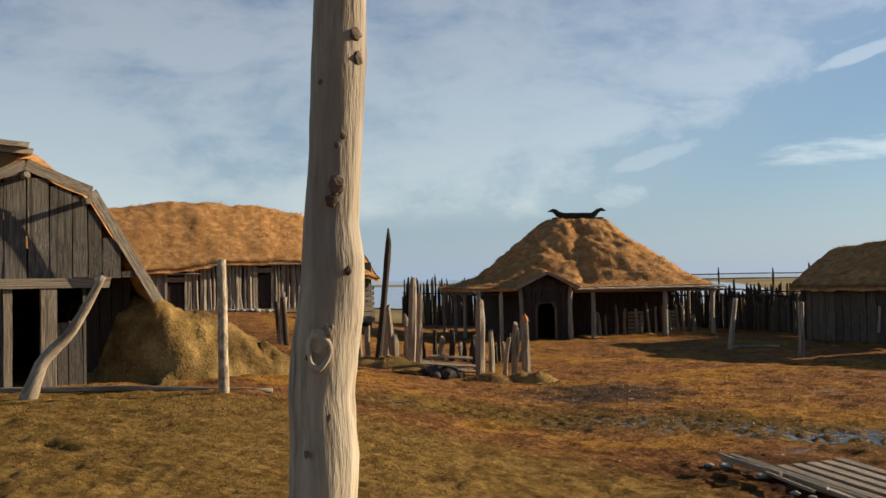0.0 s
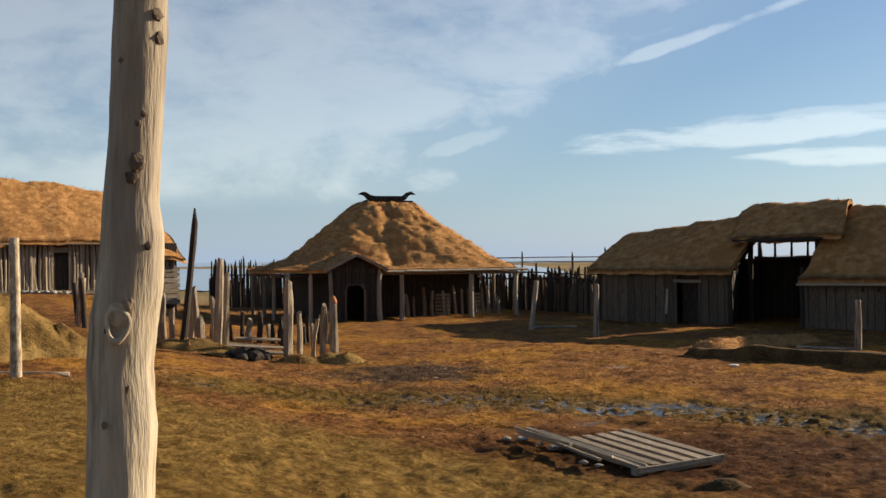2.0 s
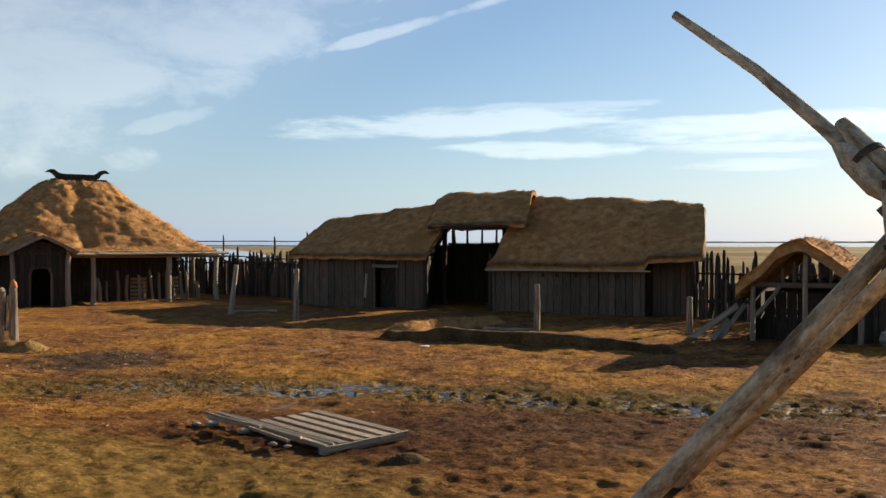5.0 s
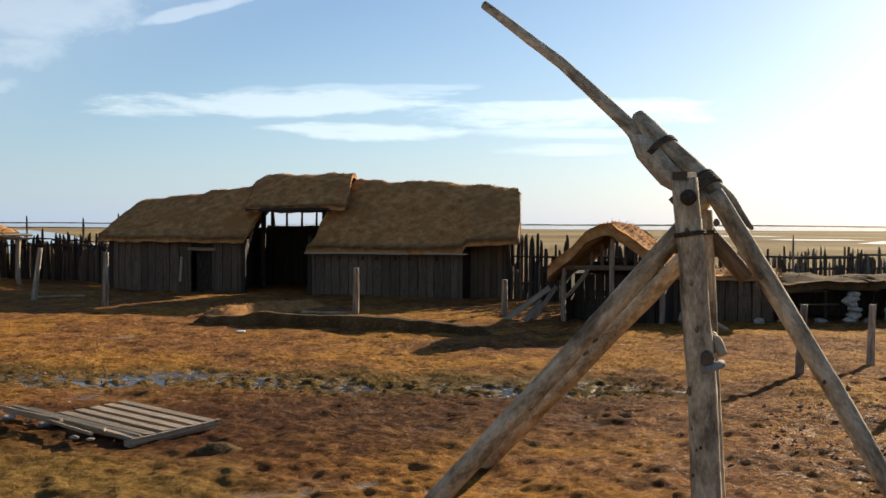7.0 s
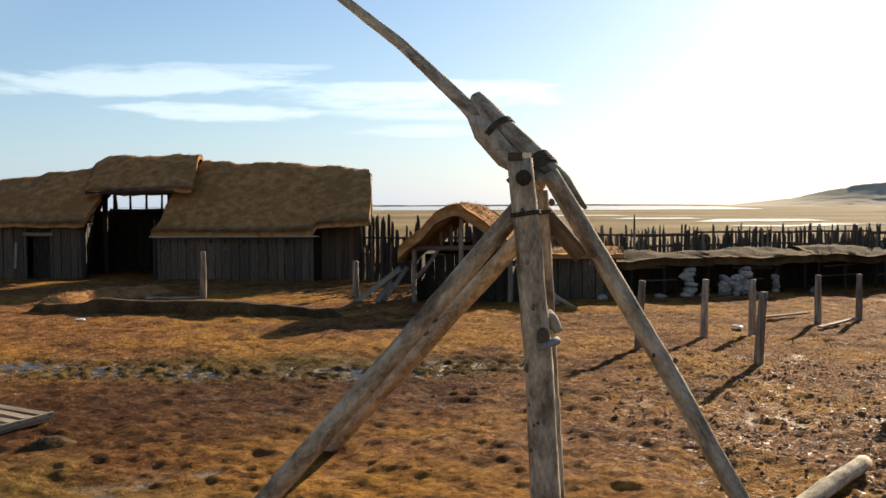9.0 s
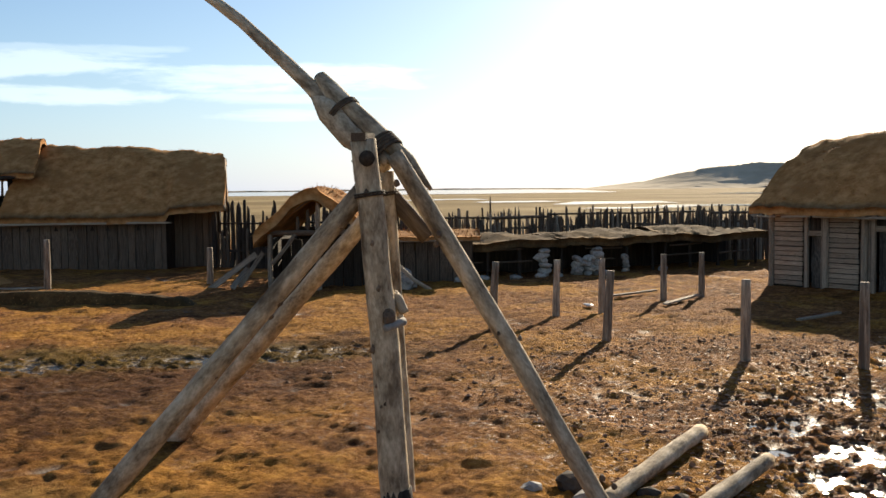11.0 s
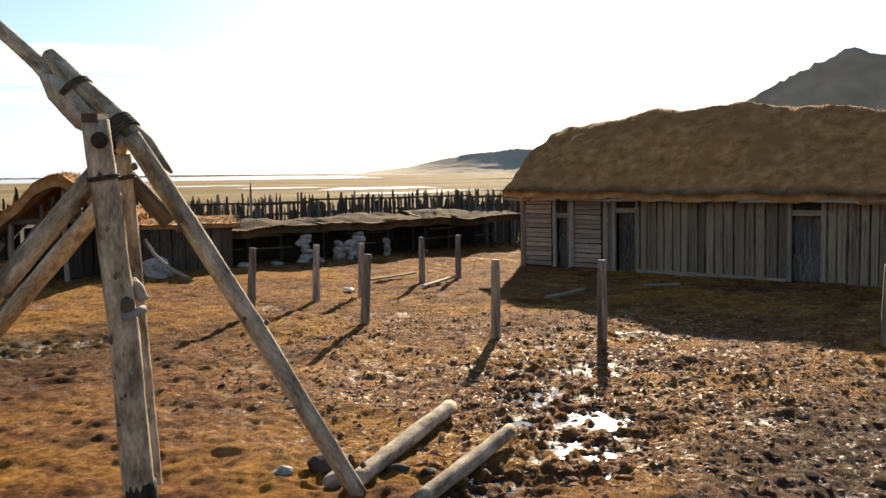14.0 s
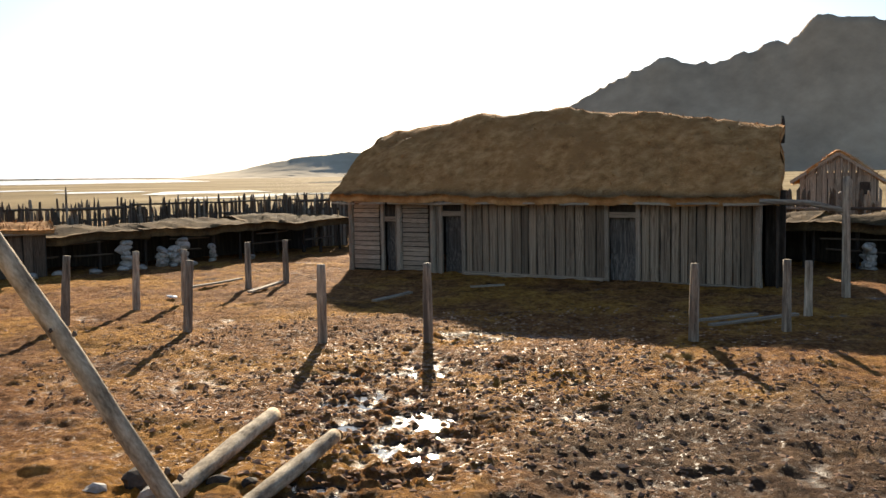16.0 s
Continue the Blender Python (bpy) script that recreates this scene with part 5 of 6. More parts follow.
# ---- fences ----
def palisade(pts, h0, h1, step, r0, r1, label, stakes, rails=(0.6, 1.5), skip=0.0, name="palisade_fence", tall=0.08, wattle=0.0):
    x0, y0 = pts[0]
    base = zat(x0, y0)
    f = root(name, pose(x0, y0, base), label, "fence")
    for (ax, ay), (bx, by) in zip(pts[:-1], pts[1:]):
        L = math.hypot(bx - ax, by - ay)
        ux, uy = (bx - ax) / L, (by - ay) / L
        d = 0.0
        while d < L:
            if rng.rand() >= skip:
                x, y = ax + ux * d - uy * rng.uniform(-0.06, 0.06), ay + uy * d + ux * rng.uniform(-0.06, 0.06)
                h = rng.uniform(h0, h1) + (rng.uniform(0.2, 0.5) if rng.rand() < tall else 0)
                z = zat(x, y) - base
                stake(f, (x - x0, y - y0, z - 0.1), (x - x0 + rng.uniform(-0.05, 0.05), y - y0 + rng.uniform(-0.05, 0.05), z + h), rng.uniform(r0, r1), stakes)
            d += step * rng.uniform(0.7, 1.35)
        d = 0.0
        while wattle and d < L:
            x, y = ax + ux * d - uy * -0.12, ay + uy * d + ux * -0.12
            z = zat(x, y) - base
            stake(f, (x - x0, y - y0, z - 0.1), (x - x0 + rng.uniform(-0.06, 0.06), y - y0, z + wattle * rng.uniform(0.75, 1.1)), rng.uniform(r0, r1), BROWNSTAKES if rng.rand() < 0.5 else stakes)
            d += step * rng.uniform(0.7, 1.2)
        for rz in rails:
            d = 0.0
            while d < L - 0.3:
                l_ = min(rng.uniform(2.2, 3.6), L - d)
                a, b = (ax + ux * d - x0 + uy * 0.09, ay + uy * d - y0 - ux * 0.09), (ax + ux * (d + l_) - x0 + uy * 0.09, ay + uy * (d + l_) - y0 - ux * 0.09)
                za, zb_ = zat(a[0] + x0, a[1] + y0) - base, zat(b[0] + x0, b[1] + y0) - base
                stake(f, (*a, za + rz + rng.uniform(-0.06, 0.06)), (*b, zb_ + rz + rng.uniform(-0.06, 0.06)), rng.uniform(0.03, 0.05), stakes, "rail")
                d += l_ * 0.96
    return f


DK = "dark palisade of uneven weathered stakes with rails"
palisade([(17.0, 29.2), (18.2, 26.5), (19.6, 23.2)], 1.4, 2.1, 0.14, 0.045, 0.075, DK, DARKSTAKES, (0.6, 1.5), wattle=1.3)
palisade([(19.6, 23.2), (24.2, 21.4), (29.5, 19.0), (33.0, 16.8)], 1.5, 1.85, 0.10, 0.03, 0.065, DK, FENCESTAKES, (0.5, 1.25, 1.62), 0.06, tall=0.06, wattle=1.62)
palisade([(33.0, 16.8), (33.5, 9.0), (30.5, 1.5), (29.0, -5.0), (26, -12)], 1.4, 1.85, 0.14, 0.045, 0.08, DK, FENCESTAKES, (0.5, 1.3), 0.05, wattle=1.1)
palisade([(0.5, 51.5), (4.5, 48.0), (6.6, 42.5)], 1.5, 2.05, 0.13, 0.05, 0.09, DK, DARKSTAKES, (0.6, 1.5, 1.75), wattle=1.5)
palisade([(-13.0, 55.5), (-8.5, 53.5), (-3.5, 53.0)], 2.0, 2.55, 0.15, 0.045, 0.085, DK, DARKSTAKES, (0.7, 1.7), wattle=1.6)
# two long white-lit rails on tall posts over the far fence
tr = root("rail_fence", pose(1.6, 53.0, 0), "thin rails on tall stakes above the palisade", "fence")
for x, y in ((0, 0), (2.0, -1.6), (4.2, -4.2), (5.2, -7.8)):
    stake(tr, (x, y, -0.1), (x, y, 2.75 + rng.uniform(-0.1, 0.3)), 0.05, DARKSTAKES)
for a, b in zip(((0, 0), (2.0, -1.6), (4.2, -4.2)), ((2.0, -1.6), (4.2, -4.2), (5.2, -7.8))):
    for z in (2.28, 2.5):
        stake(tr, (*a, z), (*b, z), 0.028, STAKES, "rail")


# ---- low turf-roofed stalls along the fence ----
def stalls(pts, h, label):
    x0, y0 = pts[0]
    r = root("turf_stall", pose(x0, y0, 0), label, "shed")
    for k, ((ax, ay), (bx, by)) in enumerate(zip(pts[:-1], pts[1:])):
        L = math.hypot(bx - ax, by - ay)
        u = Vector(((bx - ax) / L, (by - ay) / L, 0))
        m = Matrix.Translation((ax - x0, ay - y0, 0)) @ Matrix.Rotation(math.atan2(u.y, u.x), 4, "Z")
        t = gable_top(-0.1, L + 0.1, -0.25, 1.9, lambda s: h + 0.12 + 0.05 * np.sin(s * 1.3), lambda s: h - 0.05 + 0.04 * np.sin(s * 2.1 + 1), lambda s: h + 0 * s, 0.5, int(L * 8), 24, 0.06, 40 + k)
        part("turf_roof", shell("turf_roof", t, 0.22, SOD), r, m)
        part("grass_blades", blades_on(t, int(L * 320), 0.07, 0.010, SOD, 50 + k), r, m, kind="stuff")
        # dark wall and posts put the stall's interior shade into their colour
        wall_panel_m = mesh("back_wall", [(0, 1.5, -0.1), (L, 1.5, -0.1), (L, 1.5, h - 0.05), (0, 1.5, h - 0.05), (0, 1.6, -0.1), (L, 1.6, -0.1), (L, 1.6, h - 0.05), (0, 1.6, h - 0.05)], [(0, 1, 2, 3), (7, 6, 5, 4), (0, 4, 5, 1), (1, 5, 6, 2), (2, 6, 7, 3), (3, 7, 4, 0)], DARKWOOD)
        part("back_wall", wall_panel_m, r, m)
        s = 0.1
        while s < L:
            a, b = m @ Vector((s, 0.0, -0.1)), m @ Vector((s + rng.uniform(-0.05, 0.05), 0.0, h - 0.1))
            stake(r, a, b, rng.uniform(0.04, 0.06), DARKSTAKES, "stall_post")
            s += rng.uniform(0.7, 1.2)
        for z in (0.45, 0.75):
            s = rng.uniform(0, 1.0)
            while s < L - 1.2:
                l_ = rng.uniform(0.9, 1.5)
                stake(r, m @ Vector((s, -0.06, z + rng.uniform(-0.05, 0.05))), m @ Vector((s + l_, -0.06, z + rng.uniform(-0.05, 0.05))), 0.025, BROWNSTAKES, "rail")
                s += l_ + rng.uniform(0.2, 1.4)
    return r


stalls([(17.9, 20.6), (21.9, 19.0), (25.5, 18.0), (29.2, 17.0)], 1.08, "low open stall under a brown turf roof along the fence")
stalls([(28.2, 8.0), (26.6, 2.2), (26.2, -2.5), (25, -8)], 1.15, "low open stall under a turf roof behind the longhouse")
for k, (x, y, w, d, hh) in enumerate([(21.3, 19.0, 0.20, 0.16, 0.72), (22.4, 18.55, 0.36, 0.2, 0.42), (22.85, 18.4, 0.20, 0.18, 0.76), (23.9, 18.15, 0.12, 0.12, 0.45), (26.1, -0.2, 0.4, 0.2, 0.7), (26.1, 0.8, 0.3, 0.2, 0.6), (25.9, -1.6, 0.3, 0.2, 0.7)]):
    pile = root("stone_stack", pose(x, y, 0, 0, 0, rng.uniform(-20, 20)), "stack of pale lichen-grey stones between stall posts", "stone stack", "stone stacks")
    z = 0.0
    while z < hh:
        n = max(1, int(w / 0.14))
        for i in range(n):
            sz = (w / n * rng.uniform(0.7, 1.15), d * rng.uniform(0.7, 1.1), rng.uniform(0.08, 0.13))
            part("stone", rock_mesh("stone", sz, PALESTONE, 300 + k * 40 + i + int(z * 100)), pile, pose((i - (n - 1) / 2) * 1.9 * w / n + rng.uniform(-0.06, 0.06), rng.uniform(-0.04, 0.04), z + 0.06, rng.uniform(-16, 16), rng.uniform(-16, 16), rng.uniform(-60, 60)))
        z += 0.13
for k, (x, y) in enumerate([(20.0, 18.9), (20.8, 18.7), (21.3, 18.5), (22.7, 18.0), (24.9, 17.6), (19.2, 19.3), (18.5, 19.5)]):
    ob = new("loose_stone", rock_mesh("loose_stone", (0.17, 0.14, 0.09), PALESTONE, 500 + k))
    ob.matrix_world = pose(x, y, 0.07, 0, 0, rng.uniform(0, 360))
    tagged(ob, "pale loose stone on the ground by the stalls", "stone", "loose stones")


# ---- small gabled shelter ----
def shelter():
    c = (14.95, 20.85)
    u = (0.67, -0.742)
    h = root("gabled_shelter", along(*c, 0, u), "small open timber shelter with a turf gable roof", "shed")
    t = gable_top(-0.35, 3.2, -1.68, 1.45, line((-1, 2.60), (4, 2.5)), line((-1, 1.36), (4, 1.40)), line((-1, 1.45), (4, 1.45)), 0.12, 26, 28, 0.09, 61)
    t = np.stack([t[..., 1], t[..., 0], t[..., 2]], 2)[:, ::-1]
    roof = part("turf_roof", shell("turf_roof", t[::-1], 0.30, THATCH), h)
    part("straw", blades_on(t, 4500, 0.16, 0.013, STRAW, 62), roof, kind="stuff")
    for x in (-1.25, 0, 1.2):
        for y in (0.0, 2.9):
            stake(h, (x, y, -0.1), (x, y, 2.3 if x == 0 else 1.45), 0.07, STAKES if y == 0 else DARKSTAKES, "post")
    for y in (0.0, 2.9):
        stake(h, (-1.4, y, 1.42), (1.35, y, 1.44), 0.06, BROWNSTAKES, "tie_beam")
    for x in (-0.55, -0.28, 0.3, 0.55):
        stake(h, (x, 0.05, 1.4), (x, 0.05, 2.2 - abs(x) * 0.7), 0.045, BROWNSTAKES, "stud")
    for sg in (-1, 1):
        stake(h, (0, -0.1, 2.42), (sg * 1.55, -0.1, 1.36), 0.05, BROWNSTAKES, "rafter")
    stake(h, (-1.2, -0.05, 0.65), (-0.6, -0.05, 1.4), 0.05, STAKES, "brace")
    wall_panel(h, [(-1.25, 3.0, -0.1), (1.2, 3.0, -0.1), (1.2, 3.0, 1.35), (-1.25, 3.0, 1.35)], 0.06, DARKWOOD, "back_wall")
    wall_panel(h, [(-1.3, 3.0, -0.1), (-1.3, 0.2, -0.1), (-1.3, 0.2, 1.3), (-1.3, 3.0, 1.3)], 0.06, DARKWOOD, "side_wall")
    wall_panel(h, [(1.25, 0.2, -0.1), (1.25, 3.0, -0.1), (1.25, 3.0, 1.3), (1.25, 0.2, 1.3)], 0.06, DARKWOOD, "side_wall")
    clad(h, -1.2, 1.2, 0.9, -0.1, lambda s: 1.25, 0.26, DARKPLANKS)


shelter()


def low_shed():
    h = root("low_shed", along(16.9, 21.2, 0, (0.76, -0.65)), "low plank shed with a flat straw roof", "shed")
    t = gable_top(-0.2, 2.9, -0.25, 2.0, lambda s: 1.34 + 0 * s, lambda s: 1.22 + 0 * s, lambda s: 1.25 + 0 * s, 0.5, 20, 16, 0.05, 71)
    part("straw_roof", shell("straw_roof", t, 0.1, THATCH), h)
    part("straw", blades_on(t, 1600, 0.15, 0.013, STRAW, 72), h, kind="stuff")
    wall_panel(h, [(0, 0.05, -0.1), (2.7, 0.05, -0.1), (2.7, 0.05, 1.15), (0, 0.05, 1.15)], 0.05, DARKWOOD)
    clad(h, 0, 2.7, 0.0, -0.05, lambda s: 1.12, 0.28, BROWNPLANKS)
    stake(h, (-0.15, -0.18, 1.12), (2.85, -0.18, 1.1), 0.03, STAKES, "eave_pole", "pale pole along the eave")
    wall_panel(h, [(2.7, 0.0, -0.1), (2.7, 1.8, -0.1), (2.7, 1.8, 1.15), (2.7, 0.0, 1.15)], 0.05, DARKWOOD, "end_wall")


low_shed()


# ---- small house behind the stalls ----
def small_house():
    h = root("small_house", pose(44.0, 2.75, 0.2, 0, 0, -88), "small gabled wooden house with a turf roof", "building")
    t = gable_top(-0.2, 4.5, -1.75, 1.75, lambda s: 2.85 + 0 * s, lambda s: 1.7 + 0 * s, lambda s: 1.7 + 0 * s, 0.1, 24, 24, 0.06, 81)
    t = np.stack([t[..., 1], t[..., 0], t[..., 2]], 2)[:, ::-1]
    roof = part("turf_roof", shell("turf_roof", t[::-1], 0.15, THATCH), h)
    part("straw", blades_on(t, 2500, 0.18, 0.014, STRAW, 82), roof, kind="stuff")
    clad(h, -1.45, 1.45, 0.0, -0.5, lambda s: 2.78 - abs(s) * 0.62, 0.25, PLANKS)
    wall_panel(h, [(-1.45, 0.06, -0.5), (1.45, 0.06, -0.5), (1.45, 0.06, 1.8), (-1.45, 0.06, 1.8)], 0.05, DARKWOOD, "front_backing")
    for x in (-1.45, 1.45):
        wall_panel(h, [(x, 4.3, -0.5), (x, 0, -0.5), (x, 0, 1.7), (x, 4.3, 1.7)], 0.06, WOOD, "side_wall")
    wall_panel(h, [(1.45, 4.3, -0.5), (-1.45, 4.3, -0.5), (-1.45, 4.3, 2.0), (1.45, 4.3, 2.0)], 0.06, WOOD, "back_wall")
    for sg in (-1, 1):
        board(h, (0, -0.22, 2.8), (sg * 1.8, -0.22, 1.66), 0.13, 0.05, PLANKS, "barge_board")
    board(h, (1.0, -0.04, 1.15), (1.0, -0.04, 1.65), 0.42, 0.03, DARKPLANKS, "shutter")


small_house()


# ---- the tall pale pole beside the camera ----
POLE_Z = [0.6, 1.79, 1.94, 2.01, 2.12, 2.30, 2.38, 2.45, 2.56, 2.67, 2.85, 3.04, 3.22, 3.40, 4.6]
POLE_X = [-1.47, -1.452, -1.448, -1.45, -1.454, -1.438, -1.423, -1.415, -1.407, -1.41, -1.396, -1.385, -1.374, -1.368, -1.31]
POLE_R = [0.118, 0.111, 0.113, 0.1076, 0.104, 0.106, 0.105, 0.1023, 0.1024, 0.0906, 0.087, 0.0853, 0.0875, 0.0836, 0.072]


def pale_pole():
    n, segs = 150, 36
    base = zat(-1.45, 3.55)
    z = np.linspace(-0.15, 3.75, n)
    verts = []
    for h in z:
        zz = base + h
        cx, r = np.interp(zz, POLE_Z, POLE_X), np.interp(zz, POLE_Z, POLE_R)
        cy = 3.56 + 0.010 * math.sin(zz * 3.0 + 1)
        for j in range(segs):
            a = 2 * math.pi * j / segs
            c_, s_ = math.cos(a), math.sin(a)
            f = 1 + 0.05 * float(fbm(c_ * 1.5, s_ * 1.5, zz * 2.6, 3)) + 0.035 * float(vnoise(c_ * 7, s_ * 7, zz * 1.6)) + 0.022 * float(vnoise(c_ * 5, s_ * 5, zz * 14)) - 0.05 * max(0.0, float(vnoise(c_ * 11, s_ * 11, zz * 1.1 + 7)) - 0.35)
            verts.append((cx + r * f * c_, cy + r * f * s_, zz))
    faces = grid_faces(n, segs, True) + [tuple(range(segs))[::-1], tuple((n - 1) * segs + j for j in range(segs))]
    p = new("wooden_pole", mesh("wooden_pole", verts, faces, PALEWOOD, True))
    tagged(p, "tall crooked barkless pole of pale knotty wood", "pole")
    for zz, a, sz in ((2.79, -68, 0.028), (2.74, -75, 0.02), (2.30, -84, 0.030), (2.335, -70, 0.018), (2.25, -98, 0.013), (2.06, -60, 0.012), (2.95, -58, 0.012), (2.52, -45, 0.013), (1.95, -100, 0.010), (3.27, -40, 0.022), (3.20, -35, 0.02), (3.12, -110, 0.012), (2.92, -70, 0.01)):
        cx, r = np.interp(zz, POLE_Z, POLE_X), np.interp(zz, POLE_Z, POLE_R)
        q = radians(a)
        part("knot", rock_mesh("knot", (sz, sz * (0.5 if sz < 0.029 else 0.25), sz * 1.2), KNOT if sz < 0.029 else LOGWOOD, int(zz * 100)), p, pose(cx + (r + 0.002) * math.cos(q), 3.56 + (r + 0.002) * math.sin(q), zz, 0, 0, a + 90))

    loop = []
    for i in range(24):
        a = 2 * math.pi * i / 24
        for j in range(6):
            b = 2 * math.pi * j / 6
            rr = 0.034 + 0.004 * math.sin(3 * a + 1) + 0.008 * math.cos(b)
            loop.append((rr * math.cos(a), 0.010 * math.sin(b), rr * 1.5 * math.sin(a)))
    fs = [(i * 6 + j, i * 6 + (j + 1) % 6, ((i + 1) % 24) * 6 + (j + 1) % 6, ((i + 1) % 24) * 6 + j) for i in range(24) for j in range(6)]
    q = radians(-84)
    part("knot_rim", mesh("knot_rim", loop, fs, PALEWOOD, True), p, pose(-1.437 + 0.107 * math.cos(q), 3.56 + 0.107 * math.sin(q), 2.27, 0, 0, 6))


pale_pole()


# ---- well sweep ----
def well_sweep():
    w = root("well_sweep", pose(4.85, 5.75, 0), "well sweep of peeled logs lashed and propped on legs", "well sweep")
    o = Vector((4.85, 5.75, 0))

    def timber(name, pts, radii, seed, label="", mat=LOGWOOD, rings=26, rough=0.07):
        m, loc = log_frame([Vector(p) - o for p in pts])
        return part(name, log_mesh(name, loc, radii, mat, 16, rings, rough, seed), w, m, label)

    timber("front_post", [(4.90, 5.73, -0.1), (4.83, 5.77, 1.4), (4.72, 5.85, 2.84)], [0.112, 0.104, 0.094], 1)
    timber("rear_post", [(5.42, 6.25, -0.1), (5.37, 6.27, 0.9), (5.30, 6.32, 2.62)], [0.085, 0.08, 0.075], 2)
    timber("prop", [(3.48, 7.75, 0.0), (4.10, 6.84, 1.2), (4.82, 5.84, 2.58)], [0.088, 0.080, 0.070], 3)
    timber("prop", [(4.86, 9.16, 0.0), (4.93, 7.62, 1.15), (5.0, 6.05, 2.34)], [0.086, 0.078, 0.068], 4)
    timber("prop", [(6.07, 4.66, 0.0), (5.73, 5.40, 1.33), (5.24, 6.12, 2.75)], [0.070, 0.072, 0.072], 5)
    timber("prop", [(5.58, 6.12, 2.08), (5.42, 6.28, 2.35), (5.15, 6.48, 2.75)], [0.07, 0.07, 0.065], 6, mat=BROWNWOOD, rings=10)
    # the beam: a stout butt split to a tip, and the thin sweep lashed to it
    tip, mid_ = Vector((5.48, 5.96, 2.47)), Vector((5.11, 6.92, 3.42))
    low = Vector((-0.07, 0.0, -0.10))
    timber("butt", [tip, (5.37, 6.13, 2.70), (5.24, 6.43, 2.97), (5.14, 6.76, 3.25), mid_], [0.012, 0.070, 0.092, 0.088, 0.052], 7, rings=34)
    timber("sweep_pole", [(5.26, 6.22, 2.66), (5.12, 6.62, 3.02), (5.06, 6.98, 3.34), (4.79, 7.58, 3.915), (4.40, 8.30, 4.525)], [0.07, 0.082, 0.062, 0.050, 0.040], 8, rings=40)
    timber("splint", [(5.18, 6.28, 2.72), (5.10, 6.50, 2.90), (5.06, 6.74, 3.12), (5.06, 6.96, 3.30)], [0.05, 0.095, 0.095, 0.03], 9, rings=20)

    def ring(name, c, axis, r, t, mat=ROPE, turns=3, squash=1.0):
        c, axis = Vector(c) - o, Vector(axis).normalized()
        q = axis.to_track_quat("Z", "X").to_matrix()
        verts, n, k = [], 26, 6
        for s in range(turns):
            for i in range(n):
                a = 2 * math.pi * i / n
                for j in range(k):
                    b = 2 * math.pi * j / k
                    rr = r + t * math.cos(b)
                    verts.append(c + q @ Vector((rr * math.cos(a), rr * squash * math.sin(a), t * math.sin(b) + (s - (turns - 1) / 2) * t * 1.9)))
        faces = [(s * n * k + i * k + j, s * n * k + ((i + 1) % n) * k + j, s * n * k + ((i + 1) % n) * k + (j + 1) % k, s * n * k + i * k + (j + 1) % k) for s in range(turns) for i in range(n) for j in range(k)]
        return part(name, mesh(name, verts, faces, mat, True), w)

    d = (mid_ - tip)
    ring("rope_lashing", (5.15, 6.66, 3.10), d, 0.150, 0.010, turns=3)
    ring("rope_lashing", (5.27, 6.30, 2.79), d, 0.145, 0.014, turns=5)
    ring("rope_lashing", (4.75, 5.82, 2.44), (-0.1, 0.1, 1), 0.108, 0.009, turns=2)
    ring("rope_lashing", (5.31, 6.31, 2.44), (-0.1, 0.1, 1), 0.082, 0.009, turns=2)
    rk = np.random.RandomState(5)
    for k, (a, b, rad) in enumerate((((4.90, 5.73, 0.2), (4.72, 5.85, 2.7), 0.10), ((6.13, 4.62, 0.2), (5.24, 6.12, 2.6), 0.08), ((3.68, 7.50, 0.3), (4.74, 5.96, 2.42), 0.09))):
        for _ in range(9):
            c = Vector(a).lerp(Vector(b), rk.uniform(0.02, 0.98))
            out = Vector((-c.x, -c.y, 0)).normalized()
            th = rk.uniform(-1.2, 1.2)
            out = Vector((out.x * math.cos(th) - out.y * math.sin(th), out.x * math.sin(th) + out.y * math.cos(th), 0))
            sz = rk.uniform(0.012, 0.026)
            part("knot", rock_mesh("knot", (sz, sz, sz * 1.4), KNOT, 910 + k), w, Matrix.Translation(c + out * rad * 0.93 - o))
    # axle with a round end and a split peg lower down
    timber("axle", [(4.66, 5.73, 2.70), (4.85, 6.0, 2.70), (5.35, 6.45, 2.68)], [0.058, 0.056, 0.055], 10, mat=DARKWOOD, rings=8, rough=0.03)
    board(w, Vector((4.64, 5.80, 2.86)) - o, Vector((4.80, 5.90, 2.86)) - o, 0.12, 0.06, BROWNPLANKS, "post_cap", (0, 0, 1))
    timber("peg", [(4.95, 5.68, 1.56), (4.93, 5.73, 1.66), (4.90, 5.80, 1.70)], [0.035, 0.04, 0.03], 11, mat=PALEWOOD, rings=8)
    timber("peg", [(4.75, 5.66, 1.47), (4.95, 5.69, 1.50)], [0.026, 0.030], 12, mat=STONE, rings=5)
    part("knot", rock_mesh("knot", (0.06, 0.03, 0.07), KNOT, 901), w, pose(4.80 - o.x, 5.675 - o.y, 1.55))
    part("knot", rock_mesh("knot", (0.05, 0.06, 0.10), PALEWOOD, 902), w, pose(4.95 - o.x, 5.80 - o.y, 1.62))
    timber("wet_foot", [(4.90, 5.73, -0.12), (4.888, 5.736, 0.25)], [0.126, 0.116], 14, "black wet foot of the post", DARKWOOD, 6)


well_sweep()


def lying_log(pts, radii, seed, label, mat=LOGWOOD, name="lying_log"):
    m, loc = log_frame(pts)
    ob = new(name, log_mesh(name, loc, radii, mat, 14, 18, 0.07, seed))
    ob.matrix_world = m
    return tagged(ob, label, "log")


